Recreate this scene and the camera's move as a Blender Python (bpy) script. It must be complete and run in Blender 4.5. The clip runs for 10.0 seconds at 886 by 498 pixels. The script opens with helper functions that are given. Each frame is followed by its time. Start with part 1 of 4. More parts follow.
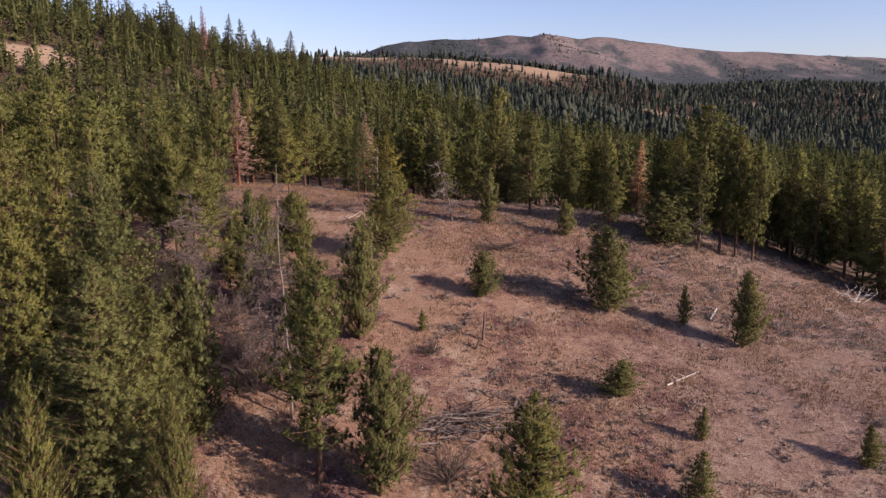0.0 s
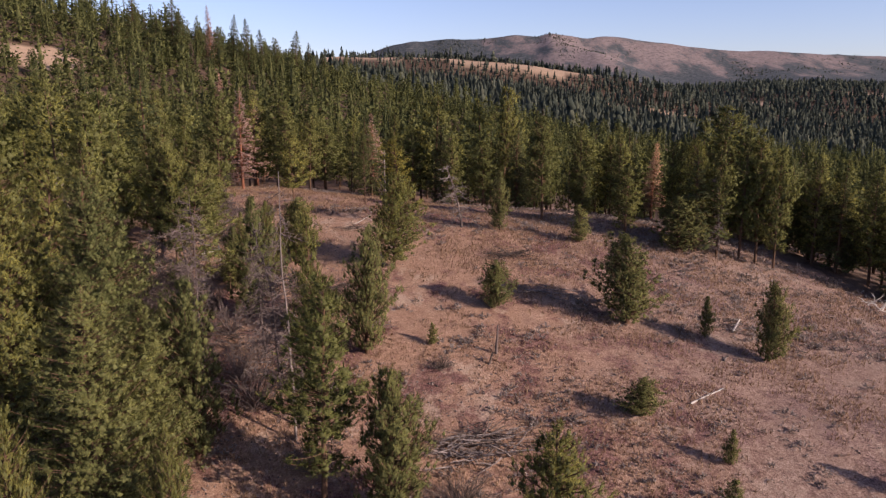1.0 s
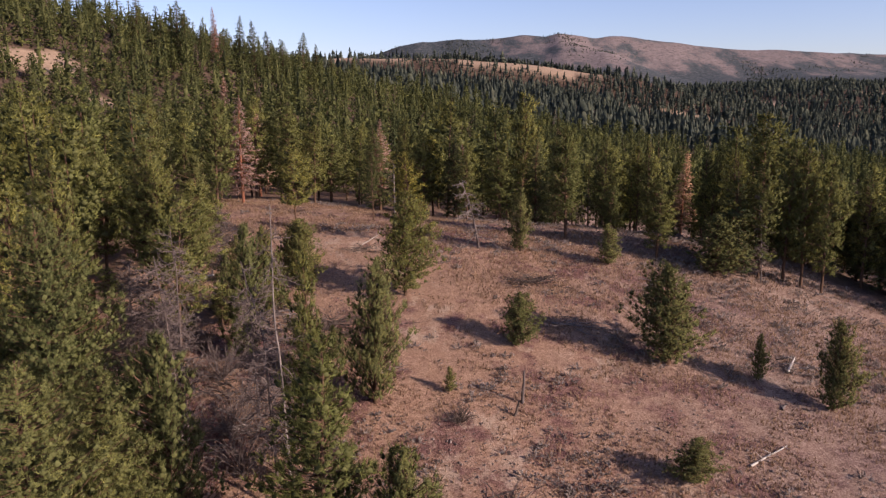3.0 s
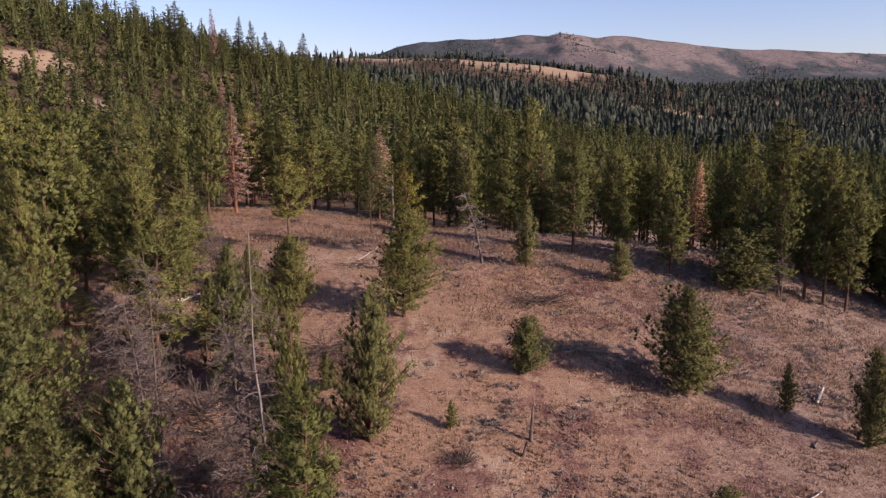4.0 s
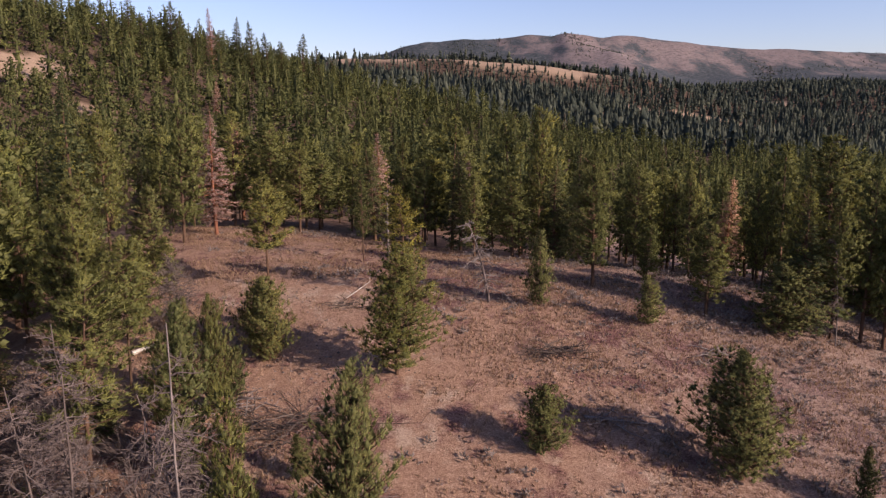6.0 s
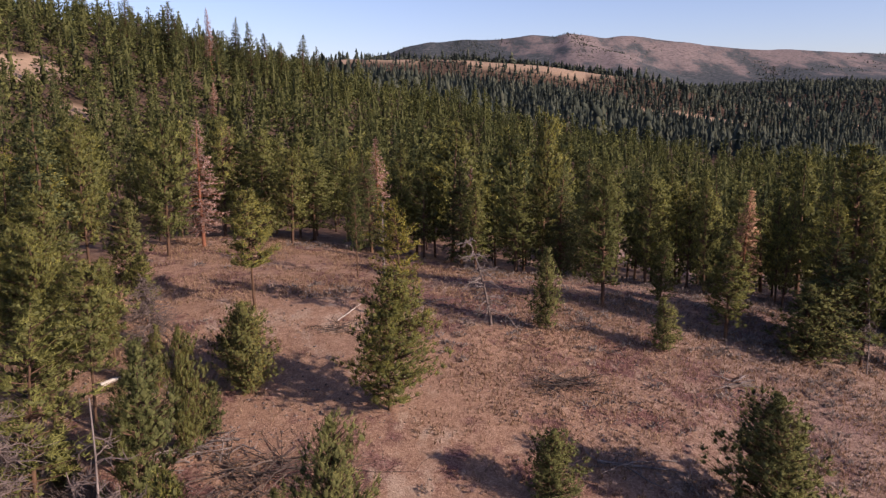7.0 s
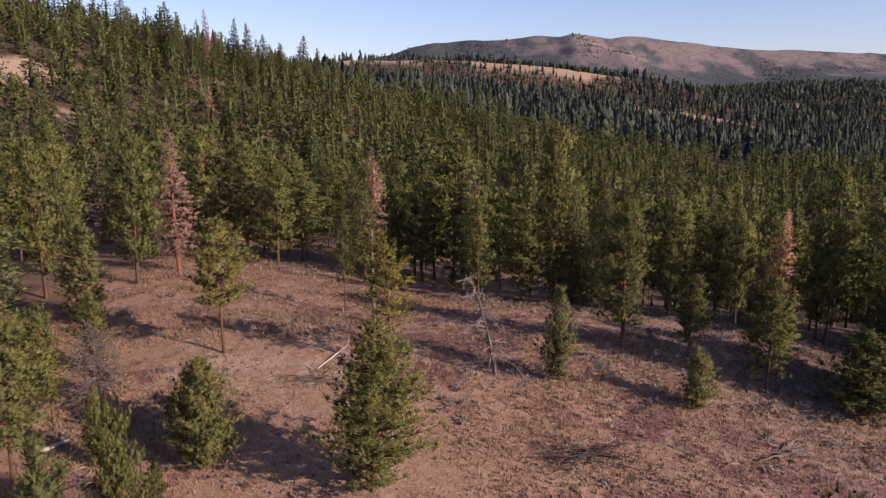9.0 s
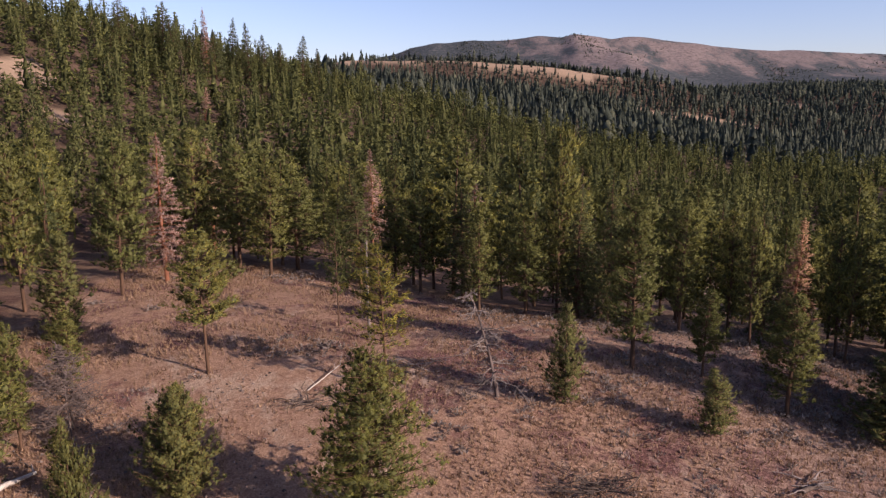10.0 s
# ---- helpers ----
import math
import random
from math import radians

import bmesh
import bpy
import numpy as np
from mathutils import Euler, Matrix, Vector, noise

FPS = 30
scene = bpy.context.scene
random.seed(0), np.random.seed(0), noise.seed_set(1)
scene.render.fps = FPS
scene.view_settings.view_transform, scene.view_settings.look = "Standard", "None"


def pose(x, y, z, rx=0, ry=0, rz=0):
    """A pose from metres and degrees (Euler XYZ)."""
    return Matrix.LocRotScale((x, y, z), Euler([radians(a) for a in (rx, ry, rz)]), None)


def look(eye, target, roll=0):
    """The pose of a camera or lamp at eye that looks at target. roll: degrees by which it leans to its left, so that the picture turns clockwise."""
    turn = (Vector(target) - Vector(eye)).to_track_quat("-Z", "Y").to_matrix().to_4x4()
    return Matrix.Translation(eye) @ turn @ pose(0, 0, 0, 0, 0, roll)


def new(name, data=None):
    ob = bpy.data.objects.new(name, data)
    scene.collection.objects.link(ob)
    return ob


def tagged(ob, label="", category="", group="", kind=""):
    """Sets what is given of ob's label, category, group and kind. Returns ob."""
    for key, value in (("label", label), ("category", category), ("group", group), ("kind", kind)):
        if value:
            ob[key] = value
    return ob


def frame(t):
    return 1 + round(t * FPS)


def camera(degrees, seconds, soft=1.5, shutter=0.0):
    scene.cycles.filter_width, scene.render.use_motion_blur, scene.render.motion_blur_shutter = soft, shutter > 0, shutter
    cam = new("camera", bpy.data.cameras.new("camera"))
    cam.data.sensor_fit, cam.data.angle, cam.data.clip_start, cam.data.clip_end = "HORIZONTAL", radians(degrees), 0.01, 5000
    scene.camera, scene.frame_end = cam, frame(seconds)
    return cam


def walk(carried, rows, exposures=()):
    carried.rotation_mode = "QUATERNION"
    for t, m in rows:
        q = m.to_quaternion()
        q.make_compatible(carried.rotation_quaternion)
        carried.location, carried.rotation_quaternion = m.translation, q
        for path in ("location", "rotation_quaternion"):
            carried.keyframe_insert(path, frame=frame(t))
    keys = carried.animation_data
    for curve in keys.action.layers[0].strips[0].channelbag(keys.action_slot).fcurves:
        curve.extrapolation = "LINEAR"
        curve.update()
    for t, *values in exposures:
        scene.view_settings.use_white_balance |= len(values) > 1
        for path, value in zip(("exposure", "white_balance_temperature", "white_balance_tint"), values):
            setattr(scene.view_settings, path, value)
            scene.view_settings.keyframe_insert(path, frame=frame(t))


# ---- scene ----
cam = camera(61.9, 10.0, soft=1.3)
METRES, EYE, TILT, LEAN, TURN = 50.0, 24.0, -11.0, 0.0, 0.0
ROWS = [
    (0.0, 0.0, 0.0, 0.0, -0.0, 0.0, -0.0),
    (0.5, -0.0048, 0.0321, 0.0086, 0.21, 0.02, 0.03),
    (1.0, -0.01, 0.0671, 0.0186, 0.45, -0.01, 0.02),
    (1.5, -0.0162, 0.105, 0.0309, 0.63, 0.0, 0.06),
    (2.0, -0.0216, 0.146, 0.0442, 0.82, 0.02, 0.07),
    (2.5, -0.0258, 0.19, 0.0584, 1.0, 0.02, 0.09),
    (4.0, -0.0288, 0.3399, 0.1117, 1.24, 0.0, 0.11),
    (4.5, -0.0288, 0.3945, 0.1304, 1.33, -0.03, 0.11),
    (5.0, -0.0286, 0.451, 0.1495, 1.43, -0.02, 0.11),
    (5.5, -0.028, 0.5094, 0.1685, 1.5, -0.01, 0.12),
    (7.0, -0.0229, 0.681, 0.2223, 1.76, 0.02, 0.04),
    (7.5, -0.0207, 0.7332, 0.2398, 1.83, 0.04, 0.03),
    (8.0, -0.0186, 0.7826, 0.2552, 1.92, 0.05, 0.01),
    (8.5, -0.0171, 0.8285, 0.2691, 2.02, 0.05, -0.0),
    (9.0, -0.0158, 0.8722, 0.2827, 2.11, 0.06, -0.03),
    (9.5, -0.0149, 0.913, 0.2949, 2.18, 0.07, -0.04),
    (10.0, -0.0139, 0.9501, 0.3046, 2.22, 0.08, -0.06),
]
walk(cam, [(t, pose(0, 0, EYE, TILT, LEAN, TURN) @ pose(METRES * x, METRES * y, METRES * z, 90 + pitch, roll, yaw)) for t, x, y, z, yaw, pitch, roll in ROWS], [(0, 0.65, 6050, 19), (10, 0.65, 6050, 19)])

# ---- sun and sky ----
SUN_UP, SUN_ROUND = 23.0, 118.0   # degrees above the horizon; clockwise from straight ahead (+y)
world = bpy.data.worlds.new("sky")
scene.world = world
world.use_nodes = True
wn = world.node_tree.nodes
sky = wn.new("ShaderNodeTexSky")
sky.sky_type = "NISHITA"
sky.sun_disc = False
sky.sun_elevation, sky.sun_rotation = radians(SUN_UP), radians(SUN_ROUND)
sky.air_density, sky.dust_density, sky.ozone_density = 1.0, 1.8, 1.5
sky.altitude = 1200
wn["Background"].inputs["Strength"].default_value = 0.093
sky_tint = wn.new("ShaderNodeMix")
sky_tint.data_type, sky_tint.blend_type = "RGBA", "MULTIPLY"
sky_tint.inputs["Factor"].default_value = 1.0
sky_tint.inputs["B"].default_value = (1.13, 1.0, 1.07, 1)   # tints the sky colour towards lavender
world.node_tree.links.new(sky.outputs["Color"], sky_tint.inputs["A"])
world.node_tree.links.new(sky_tint.outputs["Result"], wn["Background"].inputs["Color"])

sun = new("sun", bpy.data.lights.new("sun", "SUN"))
sun.data.energy, sun.data.angle, sun.data.color = 5.0, radians(0.6), (1.0, 0.81, 0.62)
az, el = radians(SUN_ROUND), radians(SUN_UP)
toward = Vector((math.sin(az) * math.cos(el), math.cos(az) * math.cos(el), math.sin(el)))
sun.matrix_world = look(toward * 300, (0, 0, 0))
# ---- lie of the land ----
def lattice(ix, iy, seed):
    """A repeatable value from 0 to 1 for each node of a grid."""
    h = (ix.astype(np.int64) * 374761393 + iy.astype(np.int64) * 668265263 + seed * 974634541) & 0xFFFFFFFF
    h = ((h ^ (h >> 13)) * 1274126177) & 0xFFFFFFFF
    return ((h ^ (h >> 16)) & 0xFFFF) / 65535.0


def rough(x, y, size, seed=0):
    """Smooth noise from -1 to 1 with lumps of that size in metres."""
    u, v = np.asarray(x) / size, np.asarray(y) / size
    iu, iv = np.floor(u), np.floor(v)
    fu, fv = u - iu, v - iv
    fu, fv = fu * fu * (3 - 2 * fu), fv * fv * (3 - 2 * fv)
    a = lattice(iu, iv, seed) * (1 - fu) + lattice(iu + 1, iv, seed) * fu
    b = lattice(iu, iv + 1, seed) * (1 - fu) + lattice(iu + 1, iv + 1, seed) * fu
    return (a * (1 - fv) + b * fv) * 2 - 1


# Heights of swells on three regular grids: the glade, the near hillsides, the valley.
SWELLS = [
    ((-60, -25, 10, 45), (10, 45, 80, 115, 150), 30, (-18.7, 5.8, -13.5, -16.3, 10.3, -7.0, 2.4, 9.1, -5.6, 2.8, -1.0, -8.1, 6.5, -1.1, 6.6, 7.9, -2.5, 5.7, -6.6, 0.6)),
    ((-260, -140, -20, 100, 220), (190, 310, 430), 105, (70.5, -39.7, 22.1, -11.5, -11.6, -8.3, 3.2, -5.0, -1.2, -2.3, 38.5, -1.6, 9.5, -14.5, 13.1)),
    ((-900, -450, 0, 450, 900), (650, 1150, 1700), 400, (46.1, 30.6, 20.3, -76.1, 48.1, 60.7, -53.1, 70.8, -14.6, -52.7, 46.1, 32.4, 24.9, -3.7, 83.0)),
]
# The far mountain's skyline: the slope x / y of the bearing, and the height there.
RIDGE_AT = (-1.5, -0.5, -0.137, -0.122, -0.107, -0.077, -0.051, -0.033, -0.003, 0.034, 0.063, 0.086, 0.108, 0.119, 0.133, 0.167, 0.182, 0.193, 0.233, 0.263, 0.308, 0.345, 0.382, 0.456, 0.531, 0.582, 0.8, 1.6)
RIDGE_UP = (40.0, 60.0, 286.0, 302.0, 321.0, 365.0, 387.0, 380.0, 397.0, 395.0, 402.0, 419.0, 411.0, 409.0, 428.0, 398.0, 392.0, 407.0, 391.0, 379.0, 354.0, 339.0, 327.0, 319.0, 300.0, 292.0, 260.0, 120.0)


def ground(x, y):
    """The height of the land at x, y (numpy arrays)."""
    x, y = np.asarray(x, float), np.asarray(y, float)
    z = np.zeros_like(x)
    for xs, ys, r, ups in SWELLS:
        k = 0
        for cy in ys:
            for cx in xs:
                z = z + ups[k] * np.exp(-((x - cx) ** 2 + (y - cy) ** 2) / (2 * r * r))
                k += 1
    # The grass spur across the valley.
    z = z + 34 * np.exp(-((y - 1290 - 0.1 * x) / 95) ** 2) * np.clip((x + 330) / 120, 0, 1) * np.clip((520 - x) / 220, 0, 1)
    far = np.clip((y - 2300) / 2000, 0, 1)
    u = x / np.maximum(y, 500)
    u = u + 0.007 * rough(x, y, 420, 12) * np.clip(3900 - y, 0, 400) / 400
    top = sum(np.interp(u + d, RIDGE_AT, RIDGE_UP) for d in (-0.005, 0.0, 0.005)) / 3 + 5 * rough(x, y, 260, 3) + 4 * rough(x, y, 90, 4)
    folds = 1 - 0.55 * np.sin(math.pi * far) * (0.5 + 0.5 * rough(x + 0.35 * y, y * 0.35, 330, 5))
    z = z + top * far ** 0.8 * folds
    reach = np.clip((np.hypot(x, y) - 150) / 400, 0, 1)
    z = z + reach * (5 * rough(x, y, 140, 6) + 1.5 * rough(x, y, 45, 7))
    return z + 0.16 * rough(x, y, 6.0, 8) + 0.07 * rough(x, y, 2.1, 9)

# ---- materials ----
class Mix:
    """A small node graph with one Principled surface."""

    def __init__(self, name, rough_=0.9, spec=0.2):
        self.mat = bpy.data.materials.new(name)
        self.mat.use_nodes = True
        self.t = self.mat.node_tree
        self.n, self.l = self.t.nodes, self.t.links
        self.bsdf = self.n["Principled BSDF"]
        self.bsdf.inputs["Roughness"].default_value = rough_
        self.bsdf.inputs["Specular IOR Level"].default_value = spec
        self.geo = self.n.new("ShaderNodeNewGeometry")
        self.pos = self.geo.outputs["Position"]

    def noise(self, size, detail=4.0, rough_=0.6, stretch=None, where=None, seed=0.0):
        nz = self.n.new("ShaderNodeTexNoise")
        nz.inputs["Scale"].default_value = 1.0 / size
        nz.inputs["Detail"].default_value, nz.inputs["Roughness"].default_value = detail, rough_
        src = where or self.pos
        mp = self.n.new("ShaderNodeMapping")
        mp.inputs["Location"].default_value = (seed * 13.7, seed * 7.1, seed * 3.3)
        if stretch:
            mp.inputs["Scale"].default_value = stretch
        self.l.new(src, mp.inputs["Vector"])
        self.l.new(mp.outputs["Vector"], nz.inputs["Vector"])
        return nz.outputs["Fac"]

    def local(self):
        return self.n.new("ShaderNodeTexCoord").outputs["Object"]

    def ramp(self, fac, stops):
        r = self.n.new("ShaderNodeValToRGB")
        e = r.color_ramp.elements
        while len(e) < len(stops):
            e.new(0.5)
        for el_, (p, c) in zip(e, stops):
            el_.position, el_.color = p, (*c, 1) if len(c) == 3 else c
        self.l.new(fac, r.inputs["Fac"])
        return r.outputs["Color"]

    def mix(self, fac, a, b, how="MIX"):
        m = self.n.new("ShaderNodeMix")
        m.data_type, m.blend_type = "RGBA", how
        for sock, v in ((m.inputs["Factor"], fac), (m.inputs["A"], a), (m.inputs["B"], b)):
            if isinstance(v, (int, float)):
                sock.default_value = v
            elif isinstance(v, tuple):
                sock.default_value = (*v, 1)
            else:
                self.l.new(v, sock)
        return m.outputs["Result"]

    def math(self, how, a, b):
        m = self.n.new("ShaderNodeMath")
        m.operation = how
        for sock, v in ((m.inputs[0], a), (m.inputs[1], b)):
            if isinstance(v, (int, float)):
                sock.default_value = v
            else:
                self.l.new(v, sock)
        return m.outputs[0]

    def range(self, v, lo, hi):
        m = self.n.new("ShaderNodeMapRange")
        m.interpolation_type = "SMOOTHSTEP"
        m.inputs["From Min"].default_value, m.inputs["From Max"].default_value = lo, hi
        self.l.new(v, m.inputs["Value"])
        return m.outputs["Result"]

    def axis(self):
        s = self.n.new("ShaderNodeSeparateXYZ")
        self.l.new(self.pos, s.inputs[0])
        return s.outputs

    def island(self):
        return self.geo.outputs["Random Per Island"]

    def each(self):
        return self.n.new("ShaderNodeObjectInfo").outputs["Random"]

    def bump(self, h, strength, distance):
        b = self.n.new("ShaderNodeBump")
        b.inputs["Strength"].default_value, b.inputs["Distance"].default_value = strength, distance
        self.l.new(h, b.inputs["Height"])
        self.l.new(b.outputs["Normal"], self.bsdf.inputs["Normal"])
        return self

    def done(self, colour):
        self.l.new(colour, self.bsdf.inputs["Base Color"])
        return self.mat

    def leafy(self, colour, share):
        """Thin needles let some light through."""
        tr = self.n.new("ShaderNodeBsdfTranslucent")
        self.l.new(colour, tr.inputs["Color"])
        self.l.new(colour, self.bsdf.inputs["Base Color"])
        mx = self.n.new("ShaderNodeMixShader")
        mx.inputs[0].default_value = share
        self.l.new(self.bsdf.outputs[0], mx.inputs[1])
        self.l.new(tr.outputs[0], mx.inputs[2])
        self.l.new(mx.outputs[0], self.n["Material Output"].inputs["Surface"])
        return self.mat


def foliage(name, dark, mid, bright, share=0.25):
    m = Mix(name, 0.75, 0.12)
    lump = m.noise(1.1, 2.0, where=m.local())
    base = m.ramp(m.mix(0.45, lump, m.island()), [(0.28, dark), (0.5, mid), (0.74, bright)])
    tone = m.ramp(m.each(), [(0.0, (0.74, 0.80, 0.80)), (0.35, (0.95, 0.92, 0.86)), (0.7, (1.0, 1.0, 1.0)), (1.0, (1.28, 1.16, 0.86))])
    stand = m.ramp(m.noise(7.5, 1.5, 0.5, (1, 1, 0.3), seed=11), [(0.32, (0.66, 0.71, 0.74)), (0.5, (1.0, 1.0, 1.0)), (0.68, (1.30, 1.24, 1.12))])
    base = m.mix(1.0, base, stand, "MULTIPLY")
    return m.leafy(m.mix(1.0, base, tone, "MULTIPLY"), share)


def bark(name, dark, light, size=0.3):
    m = Mix(name, 0.92, 0.1)
    n1 = m.noise(size, 6.0, 0.65, (1, 1, 0.22), m.local())
    n2 = m.noise(2.5, 3.0)
    c = m.ramp(m.mix(0.3, n1, n2), [(0.3, dark), (0.68, light)])
    return m.bump(n1, 0.7, 0.05).done(c)


PINE = foliage("pine_needles", (0.065, 0.068, 0.022), (0.138, 0.140, 0.042), (0.242, 0.238, 0.072), 0.24)
FIR = foliage("fir_needles", (0.041, 0.053, 0.025), (0.083, 0.099, 0.044), (0.140, 0.155, 0.066), 0.22)
# Fir needles for the far woods, with distance haze mixed into their blue-grey colour.
HAZY_FIR = foliage("hazy_fir_needles", (0.051, 0.064, 0.054), (0.092, 0.107, 0.084), (0.140, 0.151, 0.112), 0.5)
JUNIPER = foliage("juniper_scales", (0.059, 0.064, 0.025), (0.136, 0.134, 0.047), (0.233, 0.224, 0.081), 0.2)
HILL_PINE = foliage("hill_pine_needles", (0.049, 0.057, 0.023), (0.104, 0.112, 0.041), (0.184, 0.189, 0.066), 0.22)
DEAD_BROWN = foliage("dead_brown_needles", (0.077, 0.052, 0.041), (0.158, 0.113, 0.092), (0.261, 0.194, 0.162), 0.2)
RUST = foliage("rust_needles", (0.182, 0.121, 0.108), (0.350, 0.238, 0.217), (0.466, 0.355, 0.335), 0.3)
BARK = bark("pine_bark", (0.030, 0.021, 0.016), (0.155, 0.090, 0.058))
RED_BARK = bark("red_bark", (0.075, 0.033, 0.020), (0.29, 0.125, 0.075))
GREY_WOOD = bark("grey_dead_wood", (0.068, 0.054, 0.050), (0.27, 0.225, 0.205), 0.2)
DARK_TWIG = bark("dark_twigs", (0.028, 0.021, 0.019), (0.15, 0.115, 0.095), 0.25)
# Inner needles of the tuft hearts, coloured dark for the shade inside a crown.
INNER_SHADE = bark("inner_needles_shade", (0.038, 0.041, 0.016), (0.112, 0.114, 0.042), 0.5)
RUST_INNER_SHADE = bark("inner_rust_shade", (0.11, 0.062, 0.045), (0.30, 0.17, 0.125), 0.5)
TWIG = bark("brown_dead_twigs", (0.046, 0.035, 0.032), (0.180, 0.140, 0.126), 0.25)
PALE_WOOD = bark("bleached_wood", (0.26, 0.22, 0.19), (0.62, 0.57, 0.51), 0.2)


def land():
    m = Mix("dry_hillside", 0.95, 0.08)
    big, mid, small, fine = m.noise(15, 4.0, 0.65), m.noise(3.6, 5.0, 0.65, seed=1), m.noise(0.6, 6.0, 0.8, seed=2), m.noise(0.16, 4.0, 0.8, seed=3)
    grain = m.mix(0.6, small, fine)
    straw = m.ramp(grain, [(0.36, (0.128, 0.072, 0.050)), (0.49, (0.260, 0.155, 0.104)), (0.62, (0.405, 0.273, 0.194))])
    soil = m.ramp(grain, [(0.38, (0.029, 0.016, 0.016)), (0.49, (0.127, 0.063, 0.054)), (0.61, (0.251, 0.146, 0.127))])
    sage = m.ramp(grain, [(0.38, (0.031, 0.023, 0.025)), (0.49, (0.155, 0.108, 0.094)), (0.61, (0.327, 0.251, 0.218))])
    pale = m.ramp(grain, [(0.36, (0.203, 0.136, 0.096)), (0.62, (0.490, 0.369, 0.277))])
    patch = m.range(m.mix(0.5, big, mid), 0.42, 0.52)
    xyz = m.axis()
    near = m.mix(patch, soil, straw)
    near = m.mix(m.math("MULTIPLY", m.range(m.mix(0.5, m.noise(9, 4.0, 0.6, seed=14), m.noise(1.6, 4.0, 0.7, (1, 0.6, 1), seed=15)), 0.52, 0.62), 0.85), near, pale)
    right = m.math("ADD", m.math("MULTIPLY", xyz[0], 0.018), m.math("MULTIPLY", m.mix(0.5, mid, big), 1.3))
    near = m.mix(m.math("MULTIPLY", m.range(right, 0.74, 1.20), 0.6), near, sage)
    # Needle litter and earth under the woods, darkened for the shade there; pale grass in their openings; scrub, shade
    # and haze in the mountain's colours.
    shaded_litter = m.ramp(m.noise(5, 5.0, 0.7, seed=8), [(0.3, (0.039, 0.028, 0.021)), (0.7, (0.131, 0.085, 0.059))])
    grassy = m.mix(m.mix(0.5, m.noise(60, 3.0, seed=6), m.noise(4, 5.0, 0.7, seed=9)), (0.148, 0.097, 0.065), (0.435, 0.318, 0.222))
    meadow = m.n.new("ShaderNodeAttribute")
    meadow.attribute_name = "meadow"
    valley = m.mix(meadow.outputs["Fac"], shaded_litter, grassy)
    glade = m.mix(meadow.outputs["Fac"], m.mix(0.4, shaded_litter, near), near)
    scrub = m.noise(190, 6.0, 0.65, (1, 0.4, 1), seed=4)
    speck = m.noise(20, 3.0, 0.75, seed=5)
    bearing = m.math("DIVIDE", xyz[0], xyz[1])
    # Darker low down and to the left: scrub, with the slope's shade painted in.
    low = m.range(m.math("ADD", m.math("MULTIPLY", xyz[2], -0.0034), 1.0), 0.0, 0.75)
    side = m.range(m.math("MULTIPLY", bearing, -1.0), -0.16, 0.02)
    scrub_shade = m.math("ADD", m.math("ADD", m.math("MULTIPLY", low, 0.30), m.math("MULTIPLY", side, 0.20)), m.math("SUBTRACT", m.math("MULTIPLY", m.mix(0.3, scrub, speck), 1.7), 0.35))
    # Greyed grass and bluish scrub, with some distance haze in both colours.
    dry = m.ramp(speck, [(0.30, (0.091, 0.074, 0.073)), (0.48, (0.174, 0.139, 0.133)), (0.72, (0.248, 0.200, 0.187))])
    brush = m.ramp(speck, [(0.32, (0.030, 0.037, 0.041)), (0.52, (0.061, 0.069, 0.074)), (0.75, (0.139, 0.126, 0.125))])
    hill = m.mix(m.range(scrub_shade, 0.52, 0.64), dry, brush)
    far = m.mix(m.range(xyz[1], 2150, 2600), valley, hill)
    c = m.mix(m.range(xyz[1], 170, 260), glade, far)
    return m.bump(grain, 0.9, 0.22).done(c)


GROUND = land()


def tufty(name, dark, light, share=0.3):
    m = Mix(name, 0.85, 0.1)
    c = m.ramp(m.mix(0.55, m.noise(6.0, 3.0), m.island()), [(0.25, dark), (0.75, light)])
    return m.leafy(c, share)


GRASS = tufty("dry_grass", (0.15, 0.088, 0.055), (0.40, 0.275, 0.182))
SAGE = tufty("sagebrush_leaves", (0.105, 0.086, 0.078), (0.37, 0.305, 0.265), 0.35)


def stone():
    m = Mix("field_stone", 0.9, 0.2)
    n = m.noise(0.15, 4.0, where=m.local())
    c = m.ramp(m.mix(0.5, n, m.island()), [(0.25, (0.060, 0.045, 0.040)), (0.75, (0.215, 0.165, 0.145))])
    return m.bump(n, 0.4, 0.03).done(c)


STONE = stone()

# ---- mesh helpers ----
rng = np.random.default_rng(7)


def mesh(name, verts, faces, mat, smooth=False, normals=None, second=None, split=0):
    """A mesh from arrays of places (n, 3) and faces (m, 3) or (m, 4)."""
    me = bpy.data.meshes.new(name)
    verts, faces = np.asarray(verts, np.float32), np.asarray(faces, np.int32)
    k = faces.shape[1]
    me.vertices.add(len(verts))
    me.vertices.foreach_set("co", verts.ravel())
    me.loops.add(faces.size)
    me.loops.foreach_set("vertex_index", faces.ravel())
    me.polygons.add(len(faces))
    me.polygons.foreach_set("loop_start", np.arange(0, faces.size, k, dtype=np.int32))
    me.polygons.foreach_set("use_smooth", np.full(len(faces), smooth))
    me.update(calc_edges=True)
    me.materials.append(mat)
    if second is not None:   # faces from split on take the second material
        me.materials.append(second)
        me.polygons.foreach_set("material_index", (np.arange(len(faces)) >= split).astype(np.int32))
    if normals is not None:
        me.normals_split_custom_set_from_vertices(normals)
    return me


